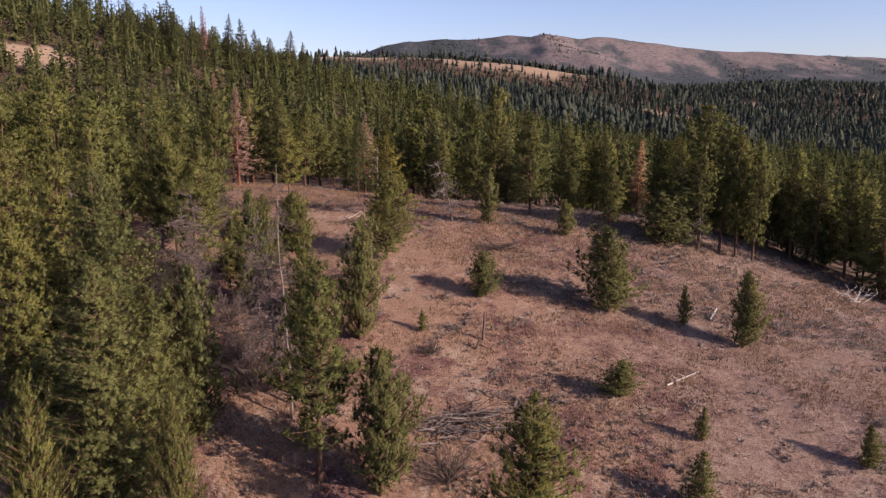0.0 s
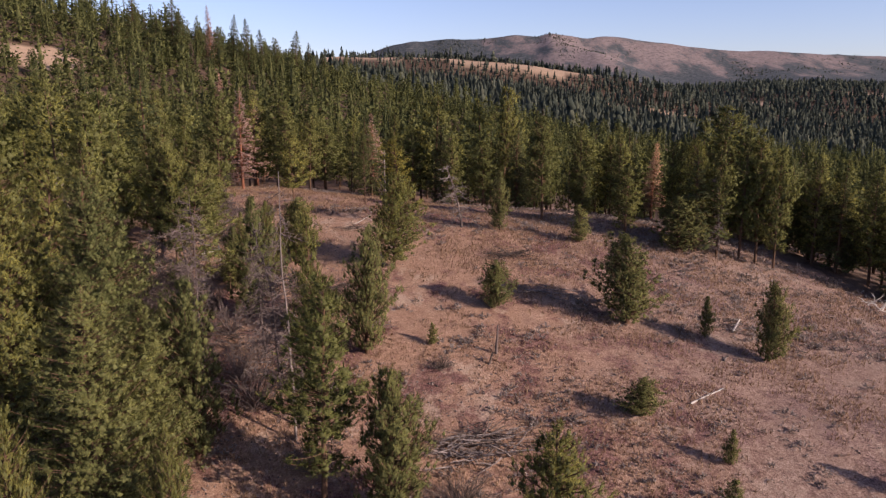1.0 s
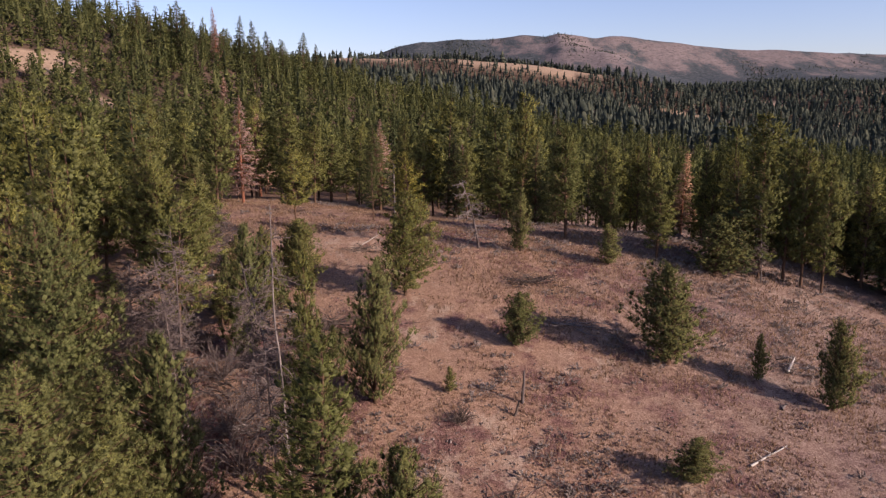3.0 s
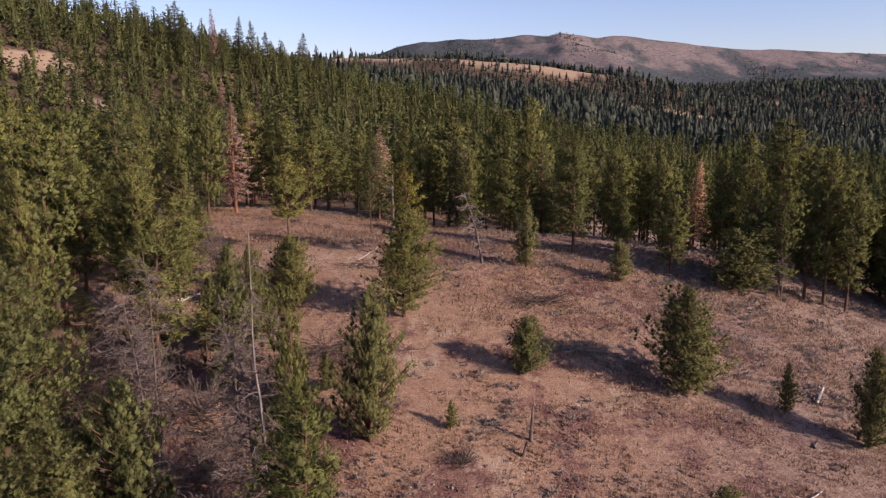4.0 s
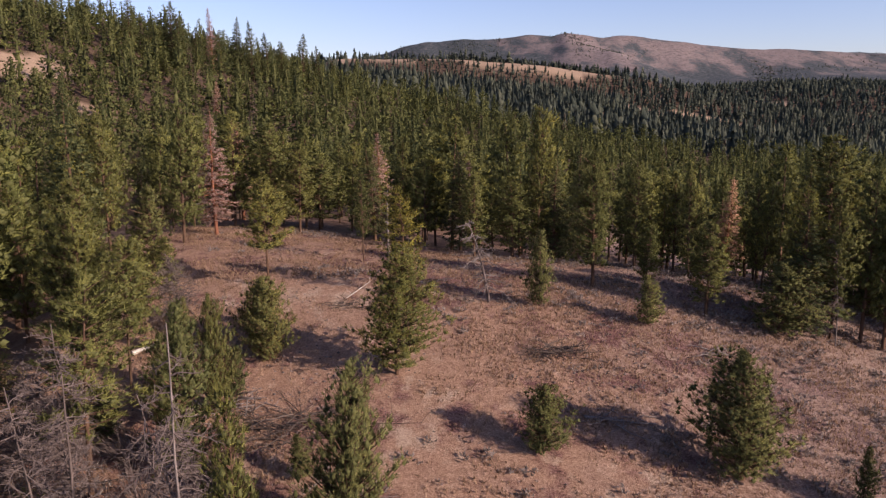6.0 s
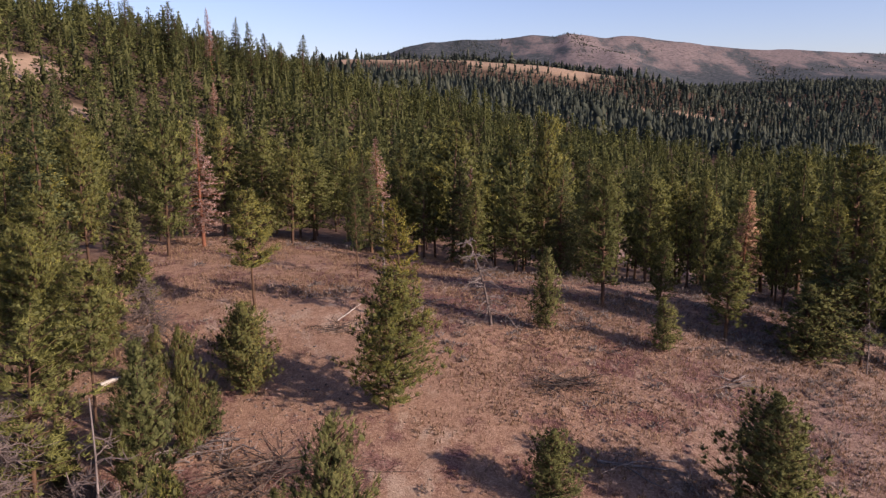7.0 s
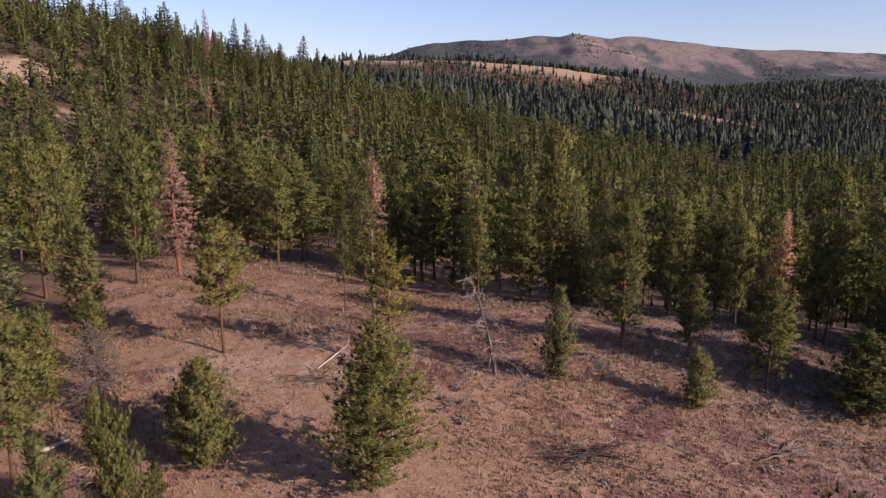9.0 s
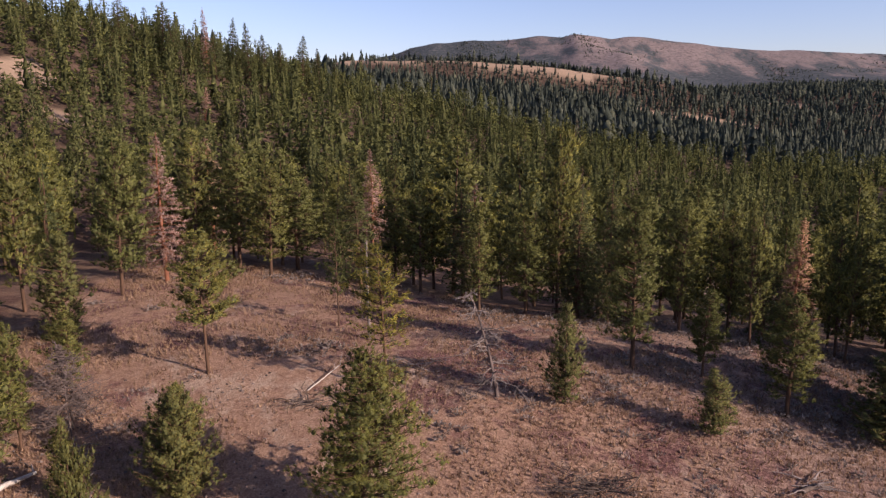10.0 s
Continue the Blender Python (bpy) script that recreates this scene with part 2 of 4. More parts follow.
def facing(v, f, out, soft=1.0):
    """Turn leaf faces outward and give them the rounded shading of the tuft that they belong to."""
    a = unit(np.cross(v[f[:, 1]] - v[f[:, 0]], v[f[:, 2]] - v[f[:, 0]]))
    flip = (a * out).sum(1) < 0
    f = np.where(flip[:, None], f[:, ::-1], f)
    n = unit(np.where(flip[:, None], -a, a) + soft * out)
    own = np.zeros_like(v)
    for k in range(3):
        own[f[:, k]] = n
    return f, own


def join(pieces):
    """Several (verts, faces) in one."""
    vs, fs, k = [], [], 0
    for v, f in pieces:
        vs.append(v)
        fs.append(np.asarray(f) + k)
        k += len(v)
    return np.concatenate(vs), np.concatenate(fs)


def graft(pieces):
    """A stem and its twigs as one mesh: each twig is tied to the nearest part of the stem."""
    v, f = join(pieces)
    stem, k, ties = pieces[0][0], len(pieces[0][0]), []
    for tv, _ in pieces[1:]:
        ties.append((int(np.argmin(((stem - tv[0]) ** 2).sum(1))), k, k + 1))
        k += len(tv)
    return v, np.concatenate([f, np.array(ties, int).reshape(-1, 3)])


def unit(v):
    return v / np.maximum(np.linalg.norm(v, axis=-1, keepdims=True), 1e-9)


def tube(points, radii, sides=5):
    """A tapered stem through the points."""
    points, radii = np.asarray(points, float), np.asarray(radii, float)
    ways = unit(np.gradient(points, axis=0))
    up = np.array([0.31, 0.17, 0.93]) if abs(ways[0, 2]) < 0.9 else np.array([0.94, 0.33, 0.05])
    a = unit(np.cross(ways, up))
    b = np.cross(ways, a)
    ang = np.arange(sides) / sides * 2 * math.pi
    ring = np.cos(ang)[None, :, None] * a[:, None] + np.sin(ang)[None, :, None] * b[:, None]
    v = (points[:, None] + ring * radii[:, None, None]).reshape(-1, 3)
    f = []
    for i in range(len(points) - 1):
        for j in range(sides):
            p, q = i * sides + j, i * sides + (j + 1) % sides
            f += [(p, q, q + sides), (p, q + sides, p + sides)]
    return v, np.array(f)


def blades(at, way, length, width, count, spread, g):
    """Needle sprays: count slim triangles round each place, leaning along way."""
    n = len(at)
    d = unit(np.repeat(way, count, 0) + spread * g.normal(size=(n * count, 3)))
    c = np.repeat(at, count, 0)
    side = unit(np.cross(d, g.normal(size=d.shape)))
    ln = np.repeat(np.broadcast_to(length, n), count)[:, None] * g.uniform(0.6, 1.2, (n * count, 1))
    wd = np.repeat(np.broadcast_to(width, n), count)[:, None] * g.uniform(0.7, 1.3, (n * count, 1))
    v = np.stack([c - d * ln * 0.2 - side * wd, c - d * ln * 0.2 + side * wd, c + d * ln * 0.8], 1).reshape(-1, 3)
    return v, np.arange(n * count * 3).reshape(-1, 3)


OCTA = np.array([(1, 0, 0), (0, 1, 0), (-1, 0, 0), (0, -1, 0), (0, 0, 1), (0, 0, -1)], float)
OCTA_F = np.array([(0, 1, 4), (1, 2, 4), (2, 3, 4), (3, 0, 4), (1, 0, 5), (2, 1, 5), (3, 2, 5), (0, 3, 5)])


def cores(c, r, flat, g):
    """The dense heart of each tuft: a small uneven lump, with rounded normals."""
    n = len(c)
    a = g.uniform(0, 1.57, n)
    turn = np.stack([np.cos(a), -np.sin(a), 0 * a, np.sin(a), np.cos(a), 0 * a, 0 * a, 0 * a, 0 * a + 1], 1).reshape(n, 3, 3)
    d = np.einsum("nij,kj->nki", turn, OCTA)
    v = c[:, None] + d * r[:, None, None] * g.uniform(0.65, 1.2, (n, 6, 1)) * [1, 1, flat]
    f = (OCTA_F[None] + np.arange(n)[:, None, None] * 6).reshape(-1, 3)
    return v.reshape(-1, 3), f, d.reshape(-1, 3)


# How each kind grows: height and width of the model; bare share of the trunk; crown outline; limbs; droop; sprays.
def outline(kind, s):
    """Half width of the crown, as a share, at height s from its foot (0) to its top (1)."""
    if kind == "fir":
        return (1 - s) ** 0.74 * min(1.0, 0.66 + s * 3)
    if kind == "juniper":
        return (1 - s) ** 0.62 * min(1.0, 0.74 + s * 1.6)
    if kind == "young":
        return (1 - s) ** 0.60 * min(1.0, 0.62 + s * 1.6)
    return (1 - s) ** 0.55 * min(1.0, 0.50 + s * 1.5)


# Per shape: gap between whorls, limbs in a whorl, rise of a limb, its curve, tufts per metre, tuft radius, flatness, start of foliage.
GROWTH = {
    "pine": (0.56, 5, 0.20, 0.20, 1.65, 0.43, 0.90, 0.28),
    "fir": (0.44, 5, -0.10, -0.08, 2.0, 0.32, 0.60, 0.20),
    "juniper": (0.38, 6, 0.62, 0.25, 2.0, 0.34, 1.25, 0.05),
    "young": (0.42, 6, 0.36, 0.22, 1.8, 0.35, 1.0, 0.10),
}


def tree_model(kind, high, wide, seed, detail=1.0):
    """Trunk (verts, faces) and crown (verts, faces, normals) of one tree. Foliage stands in tufts along the limbs."""
    g = np.random.default_rng(seed)
    bare = {"pine": 0.17, "bigpine": 0.08, "thinpine": 0.30, "toppine": 0.36, "fir": 0.08, "juniper": 0.02, "young": 0.04, "youngpine": 0.06, "redtree": 0.14}[kind]
    shape = {"bigpine": "young", "thinpine": "pine", "toppine": "pine", "youngpine": "young", "redtree": "fir"}.get(kind, kind)
    girth = high * {"juniper": 0.020, "young": 0.014, "redtree": 0.010, "thinpine": 0.009, "toppine": 0.009}.get(kind, 0.0125)
    zs = np.linspace(-0.3, high, 9)
    bend = np.cumsum(g.normal(0, 0.006 * high, (9, 2)), 0) * np.linspace(0, 1, 9)[:, None]
    stem = np.column_stack([bend, zs])
    wood = [tube(stem, girth * np.linspace(1.15, 0.06, 9) + 0.012, 7 if detail > 0.6 else 5)]
    step, whorl, rise0, curve, per_m, tuft, flat, first = GROWTH[shape]
    near = detail > 0.5
    coarse = 1.0 if detail > 0.8 else 1.15 if near else 1.45 if detail > 0.2 else 2.7
    step, tuft, per_m = step * ({"thinpine": 0.8, "redtree": 0.85}.get(kind, 0.64)) * (high / 12) ** 0.35 * coarse, tuft * (high / 12) ** 0.25 * coarse ** 0.8, per_m / coarse ** 1.15
    whorl = (whorl + 1 if near else 5 if detail > 0.2 else 4) - (1 if kind == "thinpine" else 0)
    turn, phase = g.uniform(0, 6.28), g.uniform(0, 6.28)
    ragged = {"juniper": 0.52, "young": 0.46, "fir": 0.2}.get(shape, 0.46)
    centres, sizes = [], []
    z = bare * high
    while z < high * 0.97:
        s = (z - bare * high) / (high * (1 - bare))
        reach = 1.2 * wide / 2 * outline(shape, s)
        for k in range(whorl):
            turn += 2.4 + g.normal(0, 0.35)
            if g.random() < {"thinpine": 0.15, "redtree": 0.08}.get(kind, 0.14):
                continue
            lump = 1 + ragged * math.sin(turn * 2 + phase + z * 5.5 / wide) * math.sin(z * 6.5 / wide + phase * 2 + turn)
            r = max(0.2, reach * lump * (g.uniform(0.76, 1.14) if shape == "fir" else g.uniform(0.62, 1.10)) - tuft * 0.4)
            zz = min(high * 0.98, max(bare * high, z + g.normal(0, step * (0.3 if shape == "fir" else 0.75))))
            rise = rise0 + (0.45 * s if shape in ("pine", "fir") else 0.0) + g.normal(0, 0.10)
            foot = np.array([np.interp(zz, zs, stem[:, 0]), np.interp(zz, zs, stem[:, 1]), zz])
            way = np.array([math.cos(turn), math.sin(turn), 0])
            t_ = np.linspace(0, 1, 5)[:, None]
            line = foot + way * r * t_ + np.array([0, 0, r]) * ((rise - 0.15) * t_ + curve * t_ ** 2)
            if near and r > 0.6:
                wood.append(tube(line, np.linspace(0.05, 0.012, 5) * min(1.0, r / 1.6), 3))
            n = max(1, int(round(r * per_m)))
            u = first + (1 - first) * (np.arange(n) + g.uniform(0.3, 1.0, n)) / n
            p = np.stack([np.interp(u, t_[:, 0], line[:, a]) for a in range(3)], 1)
            side = np.cross(way, [0, 0, 1.0])
            p += side * g.normal(0, 0.20, (n, 1)) * r * (1.25 - u[:, None]) + g.normal(0, 0.05, (n, 3))
            centres.append(p)
            sizes.append(tuft * g.uniform(0.7, 1.2, n) * (0.55 + 0.45 * min(1.0, r / (0.3 * wide))))
        z += step * g.uniform(0.75, 1.25) * (1.0 - 0.45 * s)
    tip = np.column_stack([np.repeat(stem[-1:, :2], 3, 0), high * np.array([0.94, 0.97, 0.99])])
    centres.append(tip)
    sizes.append(np.full(3, tuft * 0.5))
    c, rc = np.concatenate(centres), np.concatenate(sizes)
    # Sprays stand off each tuft's centre, mostly outward and up.
    per, count = (7, 6) if detail > 0.8 else (5, 6) if near else (4, 6) if detail > 0.2 else (3, 4)
    d = unit(g.normal(size=(len(c) * per, 3)) + [0, 0, 0.45])
    rr = np.repeat(rc, per)[:, None]
    at = np.repeat(c, per, 0) + d * rr * g.uniform(0.15, 1.05, (len(d), 1)) * [1, 1, flat]
    axis = unit(np.stack([at[:, 0], at[:, 1], np.zeros(len(at))], 1))
    lift = {"juniper": 1.1, "young": 0.9, "fir": 0.15}.get(shape, 0.7)
    way = unit(0.45 * d + 0.8 * axis + [0, 0, lift])
    out = unit(0.55 * d + 1.2 * axis + [0, 0, 0.6 if shape in ("juniper", "young") else 0.4])
    long = {"juniper": 1.0, "young": 1.05, "fir": 0.95}.get(shape, 1.05) * (1.0 if detail > 0.2 else 0.9)
    v, f = blades(at, way, rr[:, 0] * long, rr[:, 0] * (0.046 if detail > 0.8 else 0.06 if near else 0.08 if detail > 0.2 else 0.15), count, 0.5, g)
    f, normals = facing(v, f, np.repeat(out, count, 0), 2.2)
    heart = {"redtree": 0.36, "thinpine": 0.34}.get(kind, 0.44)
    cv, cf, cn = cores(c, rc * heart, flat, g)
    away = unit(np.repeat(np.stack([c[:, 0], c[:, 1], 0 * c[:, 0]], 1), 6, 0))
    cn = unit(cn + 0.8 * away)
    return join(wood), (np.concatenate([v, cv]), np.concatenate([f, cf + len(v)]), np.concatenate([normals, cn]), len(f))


def dead_model(kind, high, wide, seed):
    """A dead tree: a bare trunk, and each broken limb with its twigs."""
    g = np.random.default_rng(seed)
    zs = np.linspace(-0.3, high, 12)
    lean = {"snag": 0.25, "thinsnag": 0.02}.get(kind, 0.04)
    bend = np.cumsum(g.normal(0, 0.009 * high, (12, 2)), 0) * np.linspace(0, 1, 12)[:, None]
    bend[:, 0] -= lean * high * np.linspace(0, 1, 12) ** 1.3
    stem = np.column_stack([bend, zs])
    end, girth = {"brokensnag": (0.45, 0.014), "snag": (0.15, 0.015), "thinsnag": (0.12, 0.0042), "graytree": (0.1, 0.0055)}[kind]
    trunk = tube(stem, high * girth * np.linspace(1.2, end, 12) + 0.015, 7)
    limbs = []
    n, twigs = {"snag": (46, 10), "brokensnag": (16, 4), "thinsnag": (56, 8), "graytree": (80, 13)}[kind]
    for i in range(n):
        s = g.uniform(0.10, 0.97)
        r = wide / 2 * (1.15 - 0.75 * s) * g.uniform(0.5, 1.25)
        turn = g.uniform(0, 6.28)
        way = np.array([math.cos(turn), math.sin(turn), g.normal(0.0, 0.35)])
        z0 = s * high
        foot = np.array([np.interp(z0, zs, stem[:, 0]), np.interp(z0, zs, stem[:, 1]), z0])
        t_ = np.linspace(0, 1, 6)[:, None]
        line = foot + way * r * t_ + np.cumsum(g.normal(0, 0.07 * r, (6, 3)), 0) * t_ + np.array([0, 0, -0.3 * r]) * t_ ** 2
        limb = [tube(line, np.linspace(0.045, 0.012, 6) * (1.5 if kind == "snag" else 0.9), 4)]
        for j in range(twigs):
            u = g.uniform(0.2, 1.0)
            b = np.array([np.interp(u, t_[:, 0], line[:, a]) for a in range(3)])
            w = unit(way + g.normal(0, 0.8, 3)) * r * g.uniform(0.2, 0.6)
            limb.append(tube(np.array([b, b + w * 0.5 + g.normal(0, 0.05, 3), b + w]), (0.020, 0.015, 0.009), 3))
        limbs.append(graft(limb))
    return trunk, limbs


def part(name, me, parent, label=""):
    ob = new(name, me)
    ob.parent = parent
    return tagged(ob, label)


def height(x, y):
    return float(ground(np.array([x]), np.array([y]))[0])


def base(name, x, y, dz=0.0):
    ob = new(name)
    ob.empty_display_size = 0.3
    ob.matrix_basis = pose(x, y, height(x, y) + dz)
    return ob


# Models: kind -> list of (height, width, trunk mesh, crown mesh).
LOOK = {
    "pine": (PINE, BARK, 12, 5.4), "bigpine": (HILL_PINE, BARK, 20, 9.0), "thinpine": (PINE, BARK, 13, 5.0), "toppine": (PINE, BARK, 12, 5.4),
    "youngpine": (PINE, BARK, 10, 6.6), "fir": (FIR, BARK, 15, 5.2), "juniper": (JUNIPER, BARK, 8, 4.8),
    "young": (JUNIPER, BARK, 6, 3.2), "redtree": (RUST, RED_BARK, 16, 4.0),
}
WORDS = {
    "pine": ("pine_tree", "pine"), "bigpine": ("pine_tree", "pine"), "thinpine": ("pine_tree", "pine"), "toppine": ("pine_tree", "pine"), "youngpine": ("young_pine", "pine"),
    "fir": ("fir_tree", "fir"), "juniper": ("juniper_tree", "juniper"), "young": ("young_juniper", "juniper"), "redtree": ("dying_pine", "pine"),
}
MODELS = {}


def model(kind, detail, which):
    key = (kind, detail, which)
    if key not in MODELS:
        leaf, wood, h, w = LOOK[kind]
        trunk, crown = tree_model(kind, h, w, 100 + which * 17 + sum(map(ord, kind)), detail)
        v, f, normals, split = crown
        MODELS[key] = (h, w, mesh("trunk", *trunk, wood, True), mesh("crown", v, f, leaf, True, normals, RUST_INNER_SHADE if kind == "redtree" else INNER_SHADE, split))
    return MODELS[key]


def plant(kind, x, y, high, wide, label="", detail=1.0, group="", lean=None):
    """One living or dying tree at x, y."""
    which = int(abs(x * 7 + y * 3)) % (3 if detail > 0.6 else 4)
    h, w, trunk, crown = model(kind, detail, which)
    ob = base(WORDS[kind][0], x, y)
    g = random.Random(int(x * 91 + y * 37))
    a, b = lean or (g.gauss(0, 1.3), g.gauss(0, 1.3))
    ob.matrix_basis = pose(x, y, height(x, y), a, b, g.uniform(0, 360)) @ Matrix.Diagonal((wide / w, wide / w, high / h, 1))
    part("trunk", trunk, ob)
    part("crown", crown, ob)
    return tagged(ob, label, WORDS[kind][1] + " tree", group)


def stand_dead(kind, x, y, high, wide, label, seed, wood=None, twig=None, rz=0.0):
    trunk, limbs = dead_model(kind, high, wide, seed)
    ob = base("dead_tree", x, y)
    ob.matrix_basis = pose(x, y, height(x, y), 0, 0, rz)
    part("trunk", mesh("trunk", *trunk, wood or (TWIG if kind in ("snag", "graytree") else GREY_WOOD), True), ob)
    for limb in limbs:
        part("limb", mesh("limb", *limb, twig or (TWIG if kind in ("graytree", "thinsnag") else GREY_WOOD)), ob)
    return tagged(ob, label, "dead tree")

# ---- where the land is open ----
def in_glade(x, y):
    """Open ground: the glade and its lower slope, and the way under the flight."""
    back = np.interp(x, [-70, -48, -30, -10, 5, 30, 42, 47, 54, 60], [112, 142, 150, 146, 136, 131, 124, 108, 99, 90])
    left = np.interp(y, [-50, 20, 50, 90, 110, 150], [-16, -16, -26, -38, -42, -46])
    return (y < back) & (x > left)


def bare(x, y):
    """Grass openings in the woods."""
    gone = np.zeros(np.shape(x), bool)
    for cx, cy, rx_, ry_ in BARE:
        gone |= ((x - cx) / rx_) ** 2 + ((y - cy) / ry_) ** 2 < 1 + 0.35 * rough(x, y, rx_ * 0.4, 21)
    # The pale field on the near side of the spur's crest, narrowing to both ends.
    crest = 1292 + 0.1 * x
    deep = np.interp(x, [-240, -200, -100, -70, -40, 40, 150, 235, 250], [0, 60, 50, 20, 24, 60, 76, 50, 0]) * (1 + 0.25 * rough(x, y, 30, 22))
    gone |= (y < crest + 6) & (y > crest - deep) & (deep > 1)
    return gone | ((y > 520) & (rough(x, y, 120, 41) < -0.90))


BARE = [(-164, 308, 15, 22), (352, 1120, 56, 46), (300, 1088, 26, 24), (255, 1104, 34, 40), (582, 1445, 38, 46), (43, 192, 24, 15), (103, 224, 22, 12), (-128, 279, 9, 7)]



# ---- the ground, one sheet to the horizon ----
def spaced(n, near, reach, centre):
    k = math.asinh(reach / near)
    return centre + near * np.sinh(np.linspace(-k, k, n))


gx, gy = spaced(340, 34.0, 4800, 0.0), spaced(360, 36.0, 4870, 95.0)
gy = gy[(gy > -3000) & (gy < 4960)]
X, Y = np.meshgrid(gx, gy)
Z = ground(X, Y)
nx, ny = len(gx), len(gy)
idx = np.arange(nx * ny).reshape(ny, nx)
quads = np.stack([idx[:-1, :-1], idx[:-1, 1:], idx[1:, 1:], idx[1:, :-1]], -1).reshape(-1, 4)
open_share = (in_glade(X + 3 * rough(X, Y, 7, 23), Y + 3 * rough(X, Y, 7, 24)) | bare(X, Y) | (Y > 2200)).astype(np.float32)
land_ob = new("ground", mesh("ground", np.stack([X, Y, Z], -1).reshape(-1, 3), quads, GROUND, True))
tagged(land_ob, "dry grassy hillside with bare soil, rising to a far mountain", "ground", kind="structure")
mask = land_ob.data.attributes.new("meadow", "FLOAT", "POINT")
mask.data.foreach_set("value", open_share.ravel())

# ---- the trees of the glade and its edge ----
plant("juniper", 18.1, 78.0, 9.4, 7.3, "tall bushy dark olive juniper on the open slope")
plant("juniper", 4.1, 79.0, 5.1, 4.0, "bushy dark olive juniper on the open slope")
plant("juniper", 30.7, 72.4, 7.8, 4.1, "bushy dark olive juniper on the open slope")
plant("young", 25.7, 76.4, 4.4, 1.8, "small conical green juniper on the open slope")
plant("juniper", 15.6, 61.7, 3.4, 3.9, "low bushy dark olive juniper on the open slope")
plant("young", 21.1, 56.1, 2.8, 1.5, "small conical green juniper on the open slope")
plant("young", 33.4, 53.7, 3.5, 2.2, "small conical green juniper on the open slope")
plant("young", 18.7, 49.3, 4.4, 2.7, "small conical green juniper on the open slope")
plant("youngpine", 5.2, 40.4, 15.0, 7.5, "full young pine branching to the ground on the open slope")
plant("juniper", -4.5, 49.4, 11.0, 5.6, "tall bushy dark olive juniper on the open slope")
plant("pine", -9.1, 50.2, 16.6, 7.1, "tall olive green pine with bare lower trunk on the open slope")
plant("juniper", -8.1, 69.2, 12.0, 5.5, "tall bushy dark olive juniper on the open slope")
plant("youngpine", -6.9, 88.3, 11.0, 7.8, "full young pine branching to the ground on the open slope")
plant("juniper", -19.6, 92.9, 6.3, 3.9, "bushy dark olive juniper on the open slope")
plant("toppine", -22.1, 106.0, 11.8, 6.4, "olive green pine with bare lower trunk on the open slope")
plant("thinpine", -7.3, 103.9, 11.7, 5.3, "sparse grey-green pine on a thin bare trunk on the open slope")
plant("young", 6.4, 102.9, 7.8, 3.4, "small conical green juniper on the open slope")
plant("pine", 13.1, 110.5, 15.0, 6.6, "olive green pine with bare lower trunk on the open slope")
plant("pine", 18.8, 109.7, 7.7, 3.6, "olive green pine with bare lower trunk on the open slope")
plant("young", 16.9, 100.4, 4.9, 3.3, "small conical green juniper on the open slope")
plant("pine", 23.8, 104.5, 9.8, 5.9, "olive green pine with bare lower trunk on the open slope")
plant("young", -2.1, 71.0, 2.2, 1.3, "small conical green juniper on the open slope")
plant("pine", 41.5, 117.0, 19.6, 10.9, "tall olive green pine with bare lower trunk at the forest edge", 0.6)
plant("pine", 36.3, 103.4, 14.3, 5.6, "olive green pine with bare lower trunk at the forest edge", 0.6)
plant("pine", 39.5, 103.7, 17.9, 6.3, "tall olive green pine with bare lower trunk at the forest edge", 0.6)
plant("fir", 33.4, 103.9, 12.3, 7.4, "dark green conical fir at the forest edge", 0.6)
plant("thinpine", 33.6, 104.3, 15.4, 5.7, "sparse grey-green pine on a thin bare trunk at the forest edge", 0.6)
plant("juniper", 30.7, 102.6, 7.4, 7.4, "bushy dark olive juniper at the forest edge", 0.6)
plant("pine", 41.6, 103.2, 18.0, 6.2, "tall olive green pine with bare lower trunk at the forest edge", 0.6)
plant("pine", 43.4, 101.6, 16.1, 5.5, "tall olive green pine with bare lower trunk at the forest edge", 0.6)
for i in range(20):
    edge = random.Random(400 + i)
    x, y = 45 + 0.9 * i + edge.uniform(-0.8, 0.8), 112 - 1.08 * i + edge.uniform(2, 15)
    kind = ("pine", "fir", "pine", "juniper", "pine")[i % 5]
    plant(kind, round(x, 1), round(y, 1), edge.uniform(7, 9) if kind == "juniper" else edge.uniform(12, 16.5), edge.uniform(5.4, 7.4), {"pine": "olive green pine at the shaded forest edge", "fir": "dark green fir at the shaded forest edge", "juniper": "bushy juniper at the shaded forest edge"}[kind], 0.6)
plant("redtree", 33.5, 127.0, 13.3, 4.4, "dying pine with rust red needles at the forest edge", 0.6)
plant("pine", 37.1, 126.4, 13.6, 4.2, "olive green pine with bare lower trunk at the forest edge", 0.6)
plant("pine", 35.3, 121.0, 13.4, 4.2, "olive green pine with bare lower trunk at the forest edge", 0.6)
plant("pine", 35.2, 118.9, 13.1, 3.8, "olive green pine with bare lower trunk at the forest edge", 0.6)
plant("pine", 26.3, 125.8, 13.1, 5.1, "olive green pine with bare lower trunk at the forest edge", 0.6)
plant("pine", 26.7, 120.5, 14.2, 4.7, "olive green pine with bare lower trunk at the forest edge", 0.6)
plant("fir", 29.6, 124.5, 15.2, 4.7, "dark green conical fir at the forest edge", 0.6)
plant("pine", 20.6, 123.5, 13.8, 5.2, "olive green pine with bare lower trunk at the forest edge", 0.6)
plant("pine", 5.3, 129.5, 11.3, 6.9, "olive green pine with bare lower trunk at the forest edge", 0.6)
plant("pine", 0.1, 126.5, 11.5, 5.6, "olive green pine with bare lower trunk at the forest edge", 0.6)
